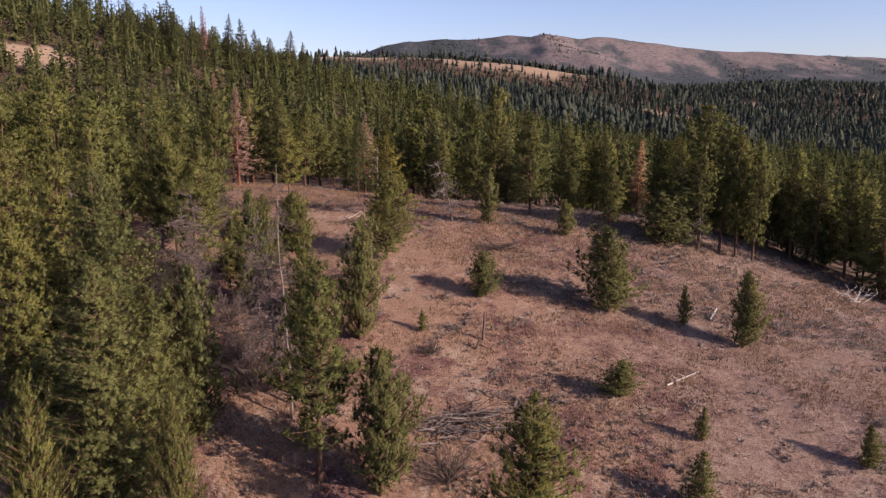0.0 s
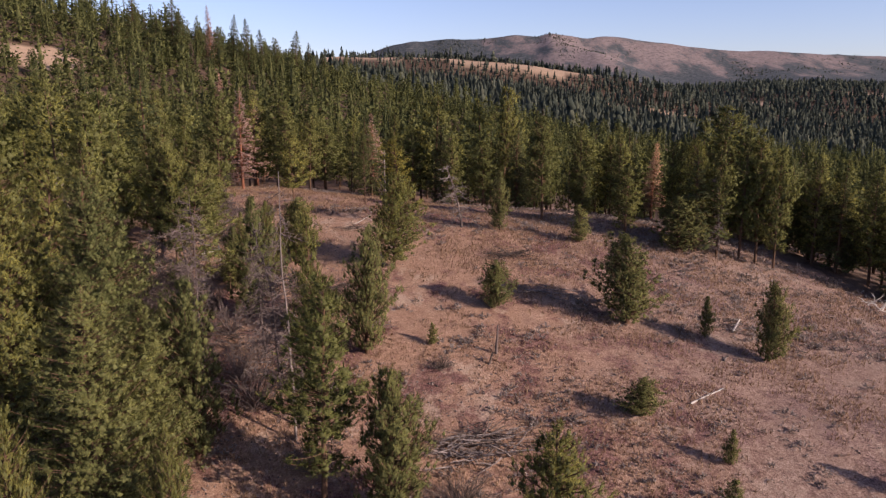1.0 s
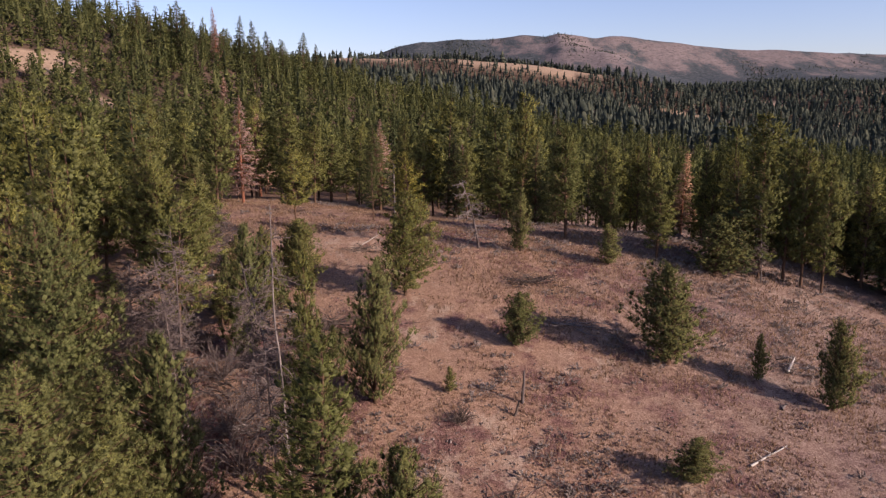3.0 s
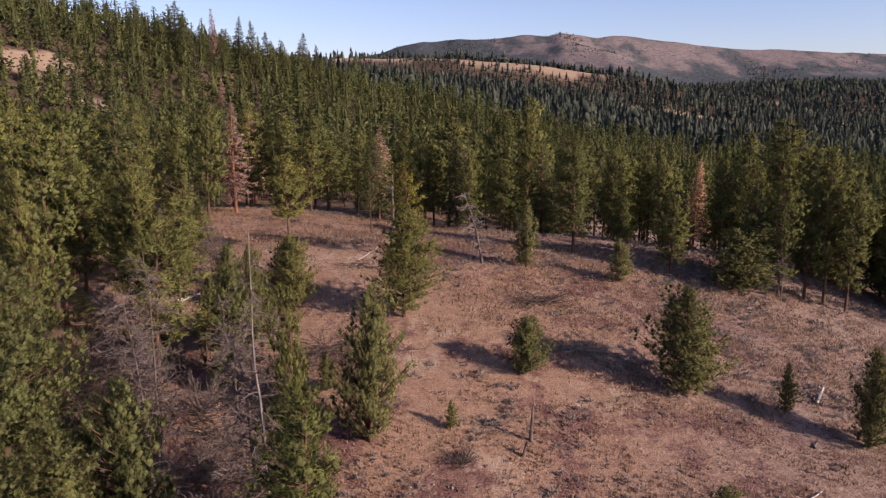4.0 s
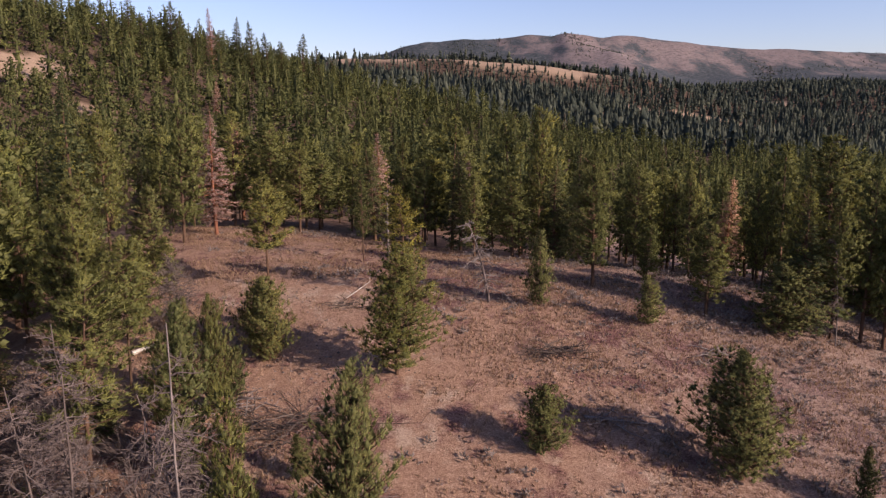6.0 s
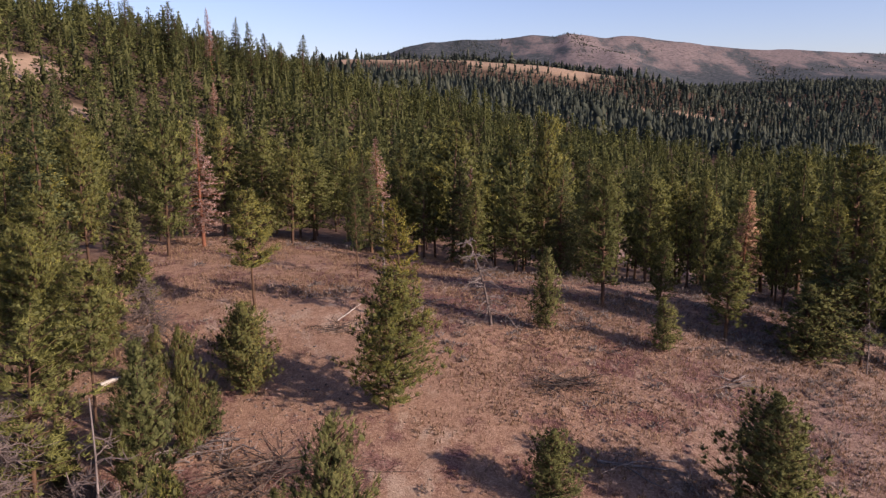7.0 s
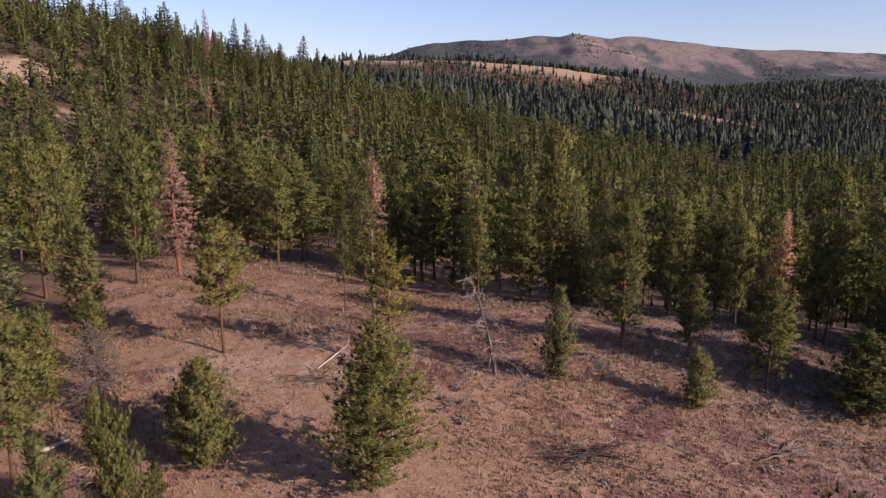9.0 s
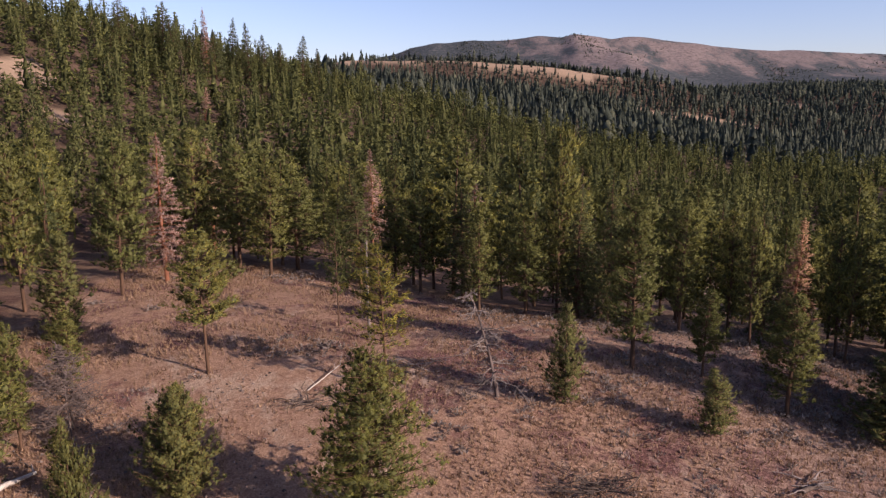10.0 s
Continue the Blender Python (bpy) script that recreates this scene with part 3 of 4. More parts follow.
plant("pine", 9.3, 134.1, 21.8, 6.3, "tall olive green pine with bare lower trunk at the forest edge", 0.6)
plant("fir", 11.1, 129.5, 14.9, 5.4, "dark green conical fir at the forest edge", 0.6)
plant("pine", -7.3, 142.6, 14.2, 6.6, "olive green pine with bare lower trunk at the forest edge", 0.6)
plant("pine", -5.9, 148.4, 15.1, 6.6, "tall olive green pine with bare lower trunk at the forest edge", 0.6)
plant("thinpine", -13.6, 118.3, 11.1, 3.3, "sparse grey-green pine on a thin bare trunk at the forest edge", 0.6)
plant("pine", -24.8, 149.1, 12.0, 10.2, "olive green pine with bare lower trunk at the forest edge", 0.6)
plant("pine", -26.5, 141.5, 13.8, 7.3, "olive green pine with bare lower trunk at the forest edge", 0.6)
plant("redtree", -18.8, 182.0, 18.4, 6.0, "dying pine with dense rust red needles in the forest", 0.6)
plant("redtree", -96.5, 315.5, 14.4, 5.6, "dying pine with rust red needles on the wooded hillside", 0.6)
plant("redtree", -37.0, 134.1, 17.7, 6.2, "dying pine with rust red needles at the forest edge", 0.6)
plant("pine", -39.0, 126.9, 17.3, 7.1, "tall olive green pine with bare lower trunk at the forest edge", 0.6)
plant("young", -37.1, 112.1, 9.5, 5.9, "small conical green juniper at the forest edge", 0.6)
plant("pine", -45.9, 120.2, 17.1, 6.3, "tall olive green pine with bare lower trunk at the forest edge", 0.6)
plant("pine", -38.7, 148.4, 18.6, 8.6, "tall olive green pine with bare lower trunk at the forest edge", 0.6)
plant("pine", -32.2, 146.8, 16.8, 8.5, "tall olive green pine with bare lower trunk at the forest edge", 0.6)
plant("fir", -15.0, 142.5, 15.0, 7.3, "dark green conical fir at the forest edge", 0.6)
plant("fir", -1.8, 142.6, 15.8, 7.0, "dark green conical fir at the forest edge", 0.6)
plant("fir", 13.7, 125.7, 16.5, 4.8, "dark green conical fir at the forest edge", 0.6)
plant("pine", -11.1, 147.5, 16.9, 7.0, "tall olive green pine with bare lower trunk at the forest edge", 0.6)
plant("toppine", -27.9, 84.9, 12.6, 5.4, "olive green pine with bare lower trunk beside the glade")
plant("pine", -33.5, 86.8, 14.5, 5.7, "olive green pine with bare lower trunk beside the glade")
plant("pine", -40.7, 92.6, 14.4, 5.6, "olive green pine with bare lower trunk beside the glade")
plant("juniper", -20.4, 82.3, 9.4, 3.2, "tall bushy dark olive juniper beside the glade")
plant("young", -23.5, 80.8, 7.0, 3.0, "small conical green juniper beside the glade")
plant("pine", -31.4, 85.8, 14.4, 5.2, "olive green pine with bare lower trunk beside the glade")
plant("pine", -31.2, 95.1, 9.0, 3.6, "olive green pine with bare lower trunk beside the glade")
plant("young", -25.3, 89.9, 5.5, 2.1, "small conical green juniper beside the glade")
plant("bigpine", -25.8, 54.5, 20.8, 8.5, "dense tall bright green pine beside the glade")
plant("bigpine", -20.9, 43.0, 18.8, 9.1, "dense tall bright green pine beside the glade")
plant("bigpine", -20.6, 49.0, 14.7, 6.9, "dense tall bright green pine beside the glade")
plant("bigpine", -32.0, 53.5, 22.4, 8.7, "dense tall bright green pine beside the glade")
plant("youngpine", -21.5, 35.0, 16.8, 4.6, "full young pine branching to the ground beside the glade")
plant("juniper", -19.1, 54.3, 13.7, 6.7, "tall bushy dark olive juniper beside the glade")
plant("youngpine", -15.6, 40.0, 13.1, 3.4, "full young pine branching to the ground beside the glade")
plant("thinpine", -25.2, 72.5, 15.4, 6.9, "sparse grey-green pine on a thin bare trunk beside the glade")
plant("young", -20.4, 74.8, 12.2, 5.1, "tall conical green juniper beside the glade")
plant("juniper", -18.2, 90.3, 7.4, 4.9, "bushy dark olive juniper beside the glade")
plant("pine", -10.8, 57.9, 17.3, 3.9, "tall olive green pine with bare lower trunk beside the glade")
plant("youngpine", -25.0, 66.3, 5.6, 3.6, "full young pine branching to the ground beside the glade")
plant("pine", -46.9, 98.6, 11.4, 5.4, "olive green pine with bare lower trunk beside the glade")
plant("pine", -35.1, 64.1, 17.8, 6.7, "tall olive green pine with bare lower trunk beside the glade")
plant("pine", -33.1, 71.4, 18.5, 6.2, "tall olive green pine with bare lower trunk beside the glade")
plant("pine", -35.0, 92.9, 15.3, 6.5, "tall olive green pine with bare lower trunk beside the glade")
plant("young", -27.2, 79.0, 3.8, 2.7, "small conical green juniper beside the glade")
plant("thinpine", -23.8, 79.8, 4.3, 3.2, "sparse grey-green pine on a thin bare trunk beside the glade")
plant("thinpine", -33.3, 78.4, 6.5, 3.6, "sparse grey-green pine on a thin bare trunk beside the glade")
plant("young", -19.3, 84.6, 4.1, 2.5, "small conical green juniper beside the glade")
plant("pine", -39.4, 97.2, 7.9, 3.9, "olive green pine with bare lower trunk beside the glade")
plant("pine", -31.3, 102.1, 6.9, 3.6, "olive green pine with bare lower trunk beside the glade")
plant("young", -12.4, 75.3, 3.1, 2.1, "small conical green juniper beside the glade")
plant("fir", -160.2, 390.8, 25.1, 13.5, "dark green conical fir on the wooded skyline", 0.6)
plant("fir", -142.5, 396.0, 27.8, 15.6, "dark green conical fir on the wooded skyline", 0.6)
plant("fir", -135.4, 390.8, 24.2, 13.5, "dark green conical fir on the wooded skyline", 0.6)
plant("redtree", -127.6, 411.4, 30, 6.8, "dying pine with rust red needles on the wooded skyline", 0.6)
plant("fir", -117.4, 416.5, 29.0, 10.0, "dark green conical fir on the wooded skyline", 0.6)
plant("fir", -107.7, 411.4, 30, 10.6, "dark green conical fir on the wooded skyline", 0.6)
plant("fir", -120.5, 401.1, 21.8, 12.5, "dark green conical fir on the wooded skyline", 0.6)
plant("fir", -105.4, 432.0, 24.9, 11.9, "dark green conical fir on the wooded skyline", 0.6)
plant("fir", -97.7, 432.0, 22.5, 12.8, "dark green conical fir on the wooded skyline", 0.6)
plant("fir", -89.5, 442.2, 30, 13.1, "dark green conical fir on the wooded skyline", 0.6)
plant("fir", -82.1, 452.5, 25.3, 10.2, "dark green conical fir on the wooded skyline", 0.6)
plant("fir", -84.4, 617.1, 30, 10.8, "dark green conical fir on the wooded skyline", 0.6)
plant("fir", -32.8, 658.2, 30, 15.0, "dark green conical fir on the wooded skyline", 0.6)
plant("fir", -80.4, 493.7, 21.7, 10.4, "dark green conical fir on the wooded skyline", 0.6)
plant("fir", -132.4, 401.1, 19.2, 12.5, "dark green conical fir on the wooded skyline", 0.6)
plant("fir", -149.4, 390.8, 17.1, 12.2, "dark green conical fir on the wooded skyline", 0.6)

# ---- dead trees ----
stand_dead("snag", 1.3, 103.4, 8.5, 4.4, "gnarled leaning grey dead tree with broken limbs", 1)
stand_dead("brokensnag", -10.1, 114.6, 9.3, 2.1, "pale dead trunk with a snapped top", 2)
stand_dead("thinsnag", -12.4, 57.0, 20.8, 4.2, "thin pale dead trunk with fine bare twigs", 3)
stand_dead("graytree", -28.4, 96.4, 6.8, 4.4, "grey leafless tree full of dead twigs", 4)
stand_dead("graytree", -20.5, 60.0, 15.8, 4.7, "grey leafless tree full of dead twigs", 5)
stand_dead("snag", -40.5, 83.3, 12.1, 2.4, "gnarled leaning grey dead tree with broken limbs", 6)
stand_dead("graytree", -14.2, 60.5, 15.7, 5.4, "grey leafless tree full of dead twigs", 7)
stand_dead("graytree", -27.7, 72.2, 9.3, 3.4, "grey leafless tree full of dead twigs", 8)
stand_dead("thinsnag", 36.0, 101.7, 11.4, 2.0, "thin pale dead trunk with fine bare twigs", 9)
stand_dead("graytree", -29.0, 97.7, 6.6, 2.4, "grey leafless tree full of dead twigs", 10)
stand_dead("graytree", -22.5, 66.0, 15.3, 5.0, "grey leafless tree full of dead twigs", 11)
stand_dead("graytree", -30.2, 74.8, 9.0, 4.2, "grey leafless tree full of dead twigs", 13)
stand_dead("graytree", -24.6, 69.2, 8.2, 4.0, "grey leafless tree full of dead twigs", 14)
stand_dead("graytree", -17.0, 66.8, 9.5, 4.4, "grey leafless tree full of dead twigs", 15)
stand_dead("snag", -53.9, 109.1, 14.1, 3.1, "gnarled leaning grey dead tree with broken limbs", 12)

# ---- the forest round the glade ----
def scatter(x0, x1, y0, y1, gap, seed):
    g = np.random.default_rng(seed)
    xs, ys = np.meshgrid(np.arange(x0, x1, gap), np.arange(y0, y1, gap))
    xs = xs.ravel() + g.uniform(-0.48, 0.48, xs.size) * gap
    ys = ys.ravel() + g.uniform(-0.48, 0.48, ys.size) * gap
    keep = (np.abs(xs) < 45 + ys * 0.72) & ~in_glade(xs, ys) & (~bare(xs, ys) | ((ys > 520) & (g.random(len(xs)) < 0.09)))
    return xs[keep], ys[keep], g


taken = [(o.location.x, o.location.y) for o in scene.objects if o.type == "EMPTY"]
for o in scene.objects:
    if o.name.startswith("dying_pine"):
        taken += [(o.location.x, o.location.y - 4.5), (o.location.x + 4, o.location.y - 1.5), (o.location.x + 1, o.location.y - 8)]
tk = np.array(taken)
reds = [(o.location.x, o.location.y) for o in scene.objects if o.name.startswith("dying_pine")]
made = 0
xs, ys, g = scatter(-160, 150, 20, 262, 6.6, 31)
# Clumps and gaps: drop trees where the stand is thin.
thin = rough(xs, ys, 19, 61) + 0.6 * rough(xs, ys, 8, 62) < -0.52
xs, ys = xs[~thin], ys[~thin]
order = np.argsort(np.hypot(xs + 5, ys - 110))
rest = []
for i in order:
    x, y = float(xs[i]), float(ys[i])
    if np.min(np.hypot(tk[:, 0] - x, tk[:, 1] - y)) < 3.0:
        continue
    draw = g.random()
    kind = "redtree" if draw < 0.012 and y > 165 else "young" if draw < 0.14 else "thinpine" if draw < 0.22 else "fir" if draw < (0.34 if y < 190 else 0.5) else "pine"
    tall = 1.0 + 0.25 * float(rough(np.array(x), np.array(y), 24, 63))
    high = g.uniform(5, 8.5) if kind == "young" else float(np.clip(g.normal(14.0, 2.6) * tall, 8, 21))
    wide = high * g.uniform(0.34, 0.42) if kind == "fir" else high * g.uniform(0.52, 0.66) if kind == "young" else 1.8 + high * g.uniform(0.28, 0.42)
    # A dying pine overtops what grows below it on the slope.
    if any(abs(x - rx_ * y / ry_) < 3.4 and ry_ - 32 < y < ry_ + 2 for rx_, ry_ in reds):
        high, wide = high * 0.6, wide * 0.75
    if made < 295:
        plant(kind, round(x, 1), round(y, 1), high, wide, {"fir": "dark green fir in the dense forest", "pine": "olive green pine in the dense forest", "thinpine": "sparse olive pine on a bare trunk in the forest", "young": "small bushy juniper in the forest", "redtree": "dying pine with rust red needles in the forest"}[kind], 0.26, "forest trees")
        made += 1
    else:
        rest.append((x, y, high, wide, kind))


# ---- farther woods, joined ----
def woods(name, places, models, mat, label):
    """Many trees in one mesh."""
    vs, fs, ns, hearts, k = [], [], [], [], 0
    g = np.random.default_rng(5)
    zs = ground(np.array([p[0] for p in places]), np.array([p[1] for p in places]))
    for (x, y, h, w), z in zip(places, zs):
        mv, mf, mn, mh = models[g.integers(len(models))]
        a = g.uniform(0, 6.28)
        c, s = math.cos(a), math.sin(a)
        vs.append(np.stack([(mv[:, 0] * c - mv[:, 1] * s) * w + x, (mv[:, 0] * s + mv[:, 1] * c) * w + y, mv[:, 2] * h + z - 0.3], 1))
        ns.append(np.stack([mn[:, 0] * c - mn[:, 1] * s, mn[:, 0] * s + mn[:, 1] * c, mn[:, 2]], 1))
        fs.append(mf + k)
        hearts.append(mh + k)
        k += len(mv)
    ob = new(name, mesh(name, np.concatenate(vs), np.concatenate(fs + hearts), mat, True, np.concatenate(ns), INNER_SHADE, sum(map(len, fs))))
    return tagged(ob, label, "woods", kind="stuff")


def spired(seed, tiers=3, sides=5, needles=0, slim=0.8):
    """A far conifer of height 1 and width 1: ragged tiers of boughs, with loose sprays on them. Verts, faces, normals."""
    g = np.random.default_rng(seed)
    v, fc = [], []
    for i in range(tiers):
        u = i / tiers
        lo, hi = 0.08 + 0.82 * u, min(1.0, 0.08 + 0.82 * u + 1.5 / (tiers + 1))
        r = 0.5 * (1 - u) ** slim
        k = len(v)
        v.append((g.normal(0, 0.02), g.normal(0, 0.02), hi if i < tiers - 1 else 1.0))
        for j in range(sides):
            a = (j + 0.5 * i) / sides * 6.283 + g.normal(0, 0.2)
            q = r * (g.uniform(0.35, 0.7) if j % 2 else g.uniform(0.75, 1.2)) * (0.36 if needles else 1.0)
            v.append((math.cos(a) * q, math.sin(a) * q, lo + g.uniform(-0.03, 0.05)))
        fc += [(k, k + 1 + j, k + 1 + (j + 1) % sides) for j in range(sides)]
    v, fc = np.array(v), np.array(fc)
    out = unit(v[fc].mean(1) * [1, 1, 0] + [0, 0, 0.12])
    f, n = facing(v, fc, out, 0.9)
    inner = f[:0]
    if needles:
        s = 0.1 + 0.86 * g.random(needles) ** 1.15
        a = g.uniform(0, 6.28, needles)
        r = 0.5 * (1 - s) ** slim * np.sqrt(g.uniform(0.08, 1.15, needles)) * (1 + 0.3 * np.sin(s * 14 + 2 * a + seed))
        way = unit(np.stack([np.cos(a), np.sin(a), g.uniform(-0.3, 0.6, needles)], 1))
        size = 0.10 + 0.11 * (1 - s)
        bv, bf = blades(np.stack([np.cos(a) * r, np.sin(a) * r, s * 2.6], 1), way, size, size * 0.26, 4, 0.6, g)
        bf, bn = facing(bv, bf, np.repeat(way, 4, 0), 3.0)
        bv[:, 2] /= 2.6
        v, f, n, inner = np.concatenate([v, bv]), bf + len(v), np.concatenate([n, bn]), f
    sv, sf = tube(np.array([[0, 0, 0], [0, 0, 0.3]]), (0.03, 0.02), 3)
    f, n = np.concatenate([f, sf + len(v)]), np.concatenate([n, unit(sv * [1, 1, 0] + [0, 0, 1e-3])])
    return np.concatenate([v, sv]), f, n, inner


def two_tone(places, firs, pines, where, dark=2):
    """Dark firs, olive pines and a few dead brown ones in the same stand."""
    g = np.random.default_rng(77)
    draw = g.random(len(places))
    fir = [(x, y, h * 1.08, w * 0.78) for (x, y, h, w), d in zip(places, draw) if d < dark / 5]
    woods("woods_dark", fir, firs, FIR, "dense dark green conifer forest " + where)
    woods("woods_olive", [p for p, d in zip(places, draw) if dark / 5 <= d < 0.955], pines, HILL_PINE, "dense olive green pine forest " + where)
    woods("woods_dead", [(x, y, h * 0.9, w * 0.6) for (x, y, h, w), d in zip(places, draw) if d >= 0.955], firs, DEAD_BROWN, "dead brown conifers scattered through the forest " + where)


def low(kind, seed):
    """A light model of a tree, of height 1 and width 1, for joined woods."""
    leaf, wood, h, w = LOOK[kind]
    (tv, tf), (v, f, n, split) = tree_model(kind, h, w, seed, 0.15)
    size = np.array([1 / w, 1 / w, 1 / h])
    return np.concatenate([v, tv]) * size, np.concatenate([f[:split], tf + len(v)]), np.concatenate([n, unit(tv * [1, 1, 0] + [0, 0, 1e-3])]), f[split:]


two_tone([p[:4] for p in rest], [low("fir", 310 + i) for i in range(4)], [low("pine", 300 + i) for i in range(5)], "behind the glade")
xs, ys, g = scatter(-340, 340, 150, 520, 8.8, 33)
gap = rough(xs, ys, 26, 64) + 0.5 * rough(xs, ys, 11, 65) < -0.62
mids = []
for x, y in zip(xs[~gap], ys[~gap]):
    if y > 262 or abs(x + 5) > 150:
        h = float(np.clip(g.normal(14.5, 3.6), 6, 24))
        if any(abs(x - rx_ * y / ry_) < 4.5 and ry_ - 45 < y < ry_ + 2 for rx_, ry_ in reds):
            h *= 0.5
        mids.append((float(x), float(y), h, 2.8 + h * g.uniform(0.26, 0.44)))
two_tone(mids, [spired(70 + i, 6, 4, 110, 0.66 + 0.03 * i) for i in range(6)], [spired(60 + i, 5, 4, 120, 0.40 + 0.04 * i) for i in range(7)], "on the hillside", 2)

xs, ys, g = scatter(-560, 1500, 520, 1250, 10.4, 35)
far = [(float(x), float(y), h, h * g.uniform(0.36, 0.52)) for x, y, h in zip(xs, ys, np.clip(g.normal(17, 4.5, len(xs)), 7, 28))]
xs, ys, g = scatter(-300, 1700, 1250, 2250, 13, 36)
far += [(float(x), float(y), h, h * g.uniform(0.55, 0.75)) for x, y, h in zip(xs, ys, np.clip(g.normal(15, 3.5, len(xs)), 7, 23))]
# Shorter trees below the field.
far = [(x, y, h * 0.6, w * 0.7) if 0 < 1292 + 0.1 * x - y < 175 and -230 < x < 240 else (x, y, h, w) for x, y, h, w in far]
# Low regrowth below the openings.
far = [(x, y, h * 0.5, w * 0.6) if 215 < x < 430 and 985 < y < 1110 else (x, y, h, w) for x, y, h, w in far]
# The belt of trees behind the field's crest.
xs = g.uniform(-25, 250, 420)
far += [(float(x), 1299 + 0.1 * float(x) + g.uniform(0, 34), g.uniform(7, 14), g.uniform(6, 9)) for x in xs]
xs = g.uniform(-230, -25, 46)
far += [(float(x), 1296 + 0.1 * float(x) + g.uniform(-20, 30), g.uniform(6, 13), g.uniform(4, 7)) for x in xs]
woods("woods_far", far, [spired(80 + i, 4, 5, slim=0.58 + 0.03 * i) for i in range(9)], HAZY_FIR, "far dark green conifer forest across the valley")

# Scattered woods in the folds of the mountain.
g = np.random.default_rng(44)
u, ys = g.uniform(-0.12, 0.6, 16000), g.uniform(2900, 4280, 16000)
xs = u * ys
fold = rough(xs, ys * 0.5, 190, 45) + 0.5 * rough(xs, ys, 60, 46)
crest = 1.35 * np.exp(-((u - 0.375 - (3700 - ys) * 6e-5) / 0.028) ** 2) * (ys < 4150) + 0.7 * np.exp(-((u - 0.02) / 0.10) ** 2) * (ys > 3300)
keep = fold + 0.75 * crest + g.normal(0, 0.25, 16000) > 0.84
woods("woods_mountain", [(float(x), float(y), g.uniform(4, 9), g.uniform(6, 11)) for x, y in zip(xs[keep], ys[keep])], [spired(90 + i, 2, 5) for i in range(5)], HAZY_FIR, "scattered dark trees in folds of the far mountain")

# ---- deadwood on the ground ----
def stick(g, a, b, r0, r1, wander=0.06, n=6, sides=5):
    a, b = np.asarray(a, float), np.asarray(b, float)
    t_ = np.linspace(0, 1, n)[:, None]
    line = a + (b - a) * t_ + np.cumsum(g.normal(0, wander * np.linalg.norm(b - a) / n, (n, 3)), 0) * np.minimum(1, t_ * 4)
    return tube(line, np.linspace(r0, r1, n), sides)


def along(piece, u, sides):
    """The middle of a stem at share u of its length."""
    rings = piece[0].reshape(-1, sides, 3).mean(1)
    k = u * (len(rings) - 1)
    i = min(int(k), len(rings) - 2)
    return rings[i] + (rings[i + 1] - rings[i]) * (k - i)


def log(name, x0, y0, x1, y1, r, label, wood, seed, stubs=5, lift=0.0):
    """A fallen trunk with stubs of limbs, lying along the ground."""
    g = np.random.default_rng(seed)
    ob = base(name, x0, y0)
    z0 = height(x0, y0)
    end = np.array([x1 - x0, y1 - y0, height(x1, y1) - z0 + r + lift])
    part("trunk", mesh("trunk", *stick(g, (0, 0, r * 0.8), end, r, r * 0.45, 0.05, 8, 7), wood, True), ob)
    for i in range(stubs):
        u = g.uniform(0.15, 1.0)
        p = end * u + [0, 0, r]
        w = unit(np.append(g.normal(0, 1, 2), g.uniform(0.2, 1.0))) * np.linalg.norm(end) * g.uniform(0.10, 0.26)
        part("limb", mesh("limb", *stick(g, p, p + w, r * 0.35, r * 0.12, 0.12, 5, 4), wood), ob)
    return tagged(ob, label, "fallen log")


def brush_heap(name, x, y, wide, deep, high, count, label, wood, seed, thick=0.05, twigs=5, category="brush pile", up=0.15, turn=0.0):
    """A heap or thicket of dead branches, each with its twigs."""
    g = np.random.default_rng(seed)
    ob = base(name, x, y)
    z0 = height(x, y)
    for i in range(count):
        a = turn + g.normal(0, 0.7)
        px, py = g.normal(0, wide / 4.5), g.normal(0, deep / 4.5)
        ln = wide * g.uniform(0.25, 0.6)
        fall = math.exp(-(px / wide) ** 2 * 5 - (py / deep) ** 2 * 5)
        p = np.array([px, py, height(x + px, y + py) - z0 + high * fall * g.uniform(0.02, 0.7)])
        w = np.array([math.cos(a), math.sin(a), 0]) * ln * g.choice([-1, 1])
        q = p + w
        q[2] = max(height(x + q[0], y + q[1]) - z0 + 0.05, p[2] + g.normal(up, 0.22) * high)
        r = thick * g.uniform(0.5, 1.3)
        bits = [stick(g, p, q, r, r * 0.3, 0.14, 6, 4)]
        for j in range(twigs):
            u = g.uniform(0.2, 1)
            b = along(bits[0], u, 4)
            e = b + unit(g.normal(0, 1, 3) + [0, 0, 0.35]) * ln * g.uniform(0.1, 0.35)
            bits.append(stick(g, b, e, r * 0.4, r * 0.15, 0.15, 3, 3))
        part("branch", mesh("branch", *graft(bits), wood), ob)
    return tagged(ob, label, category)


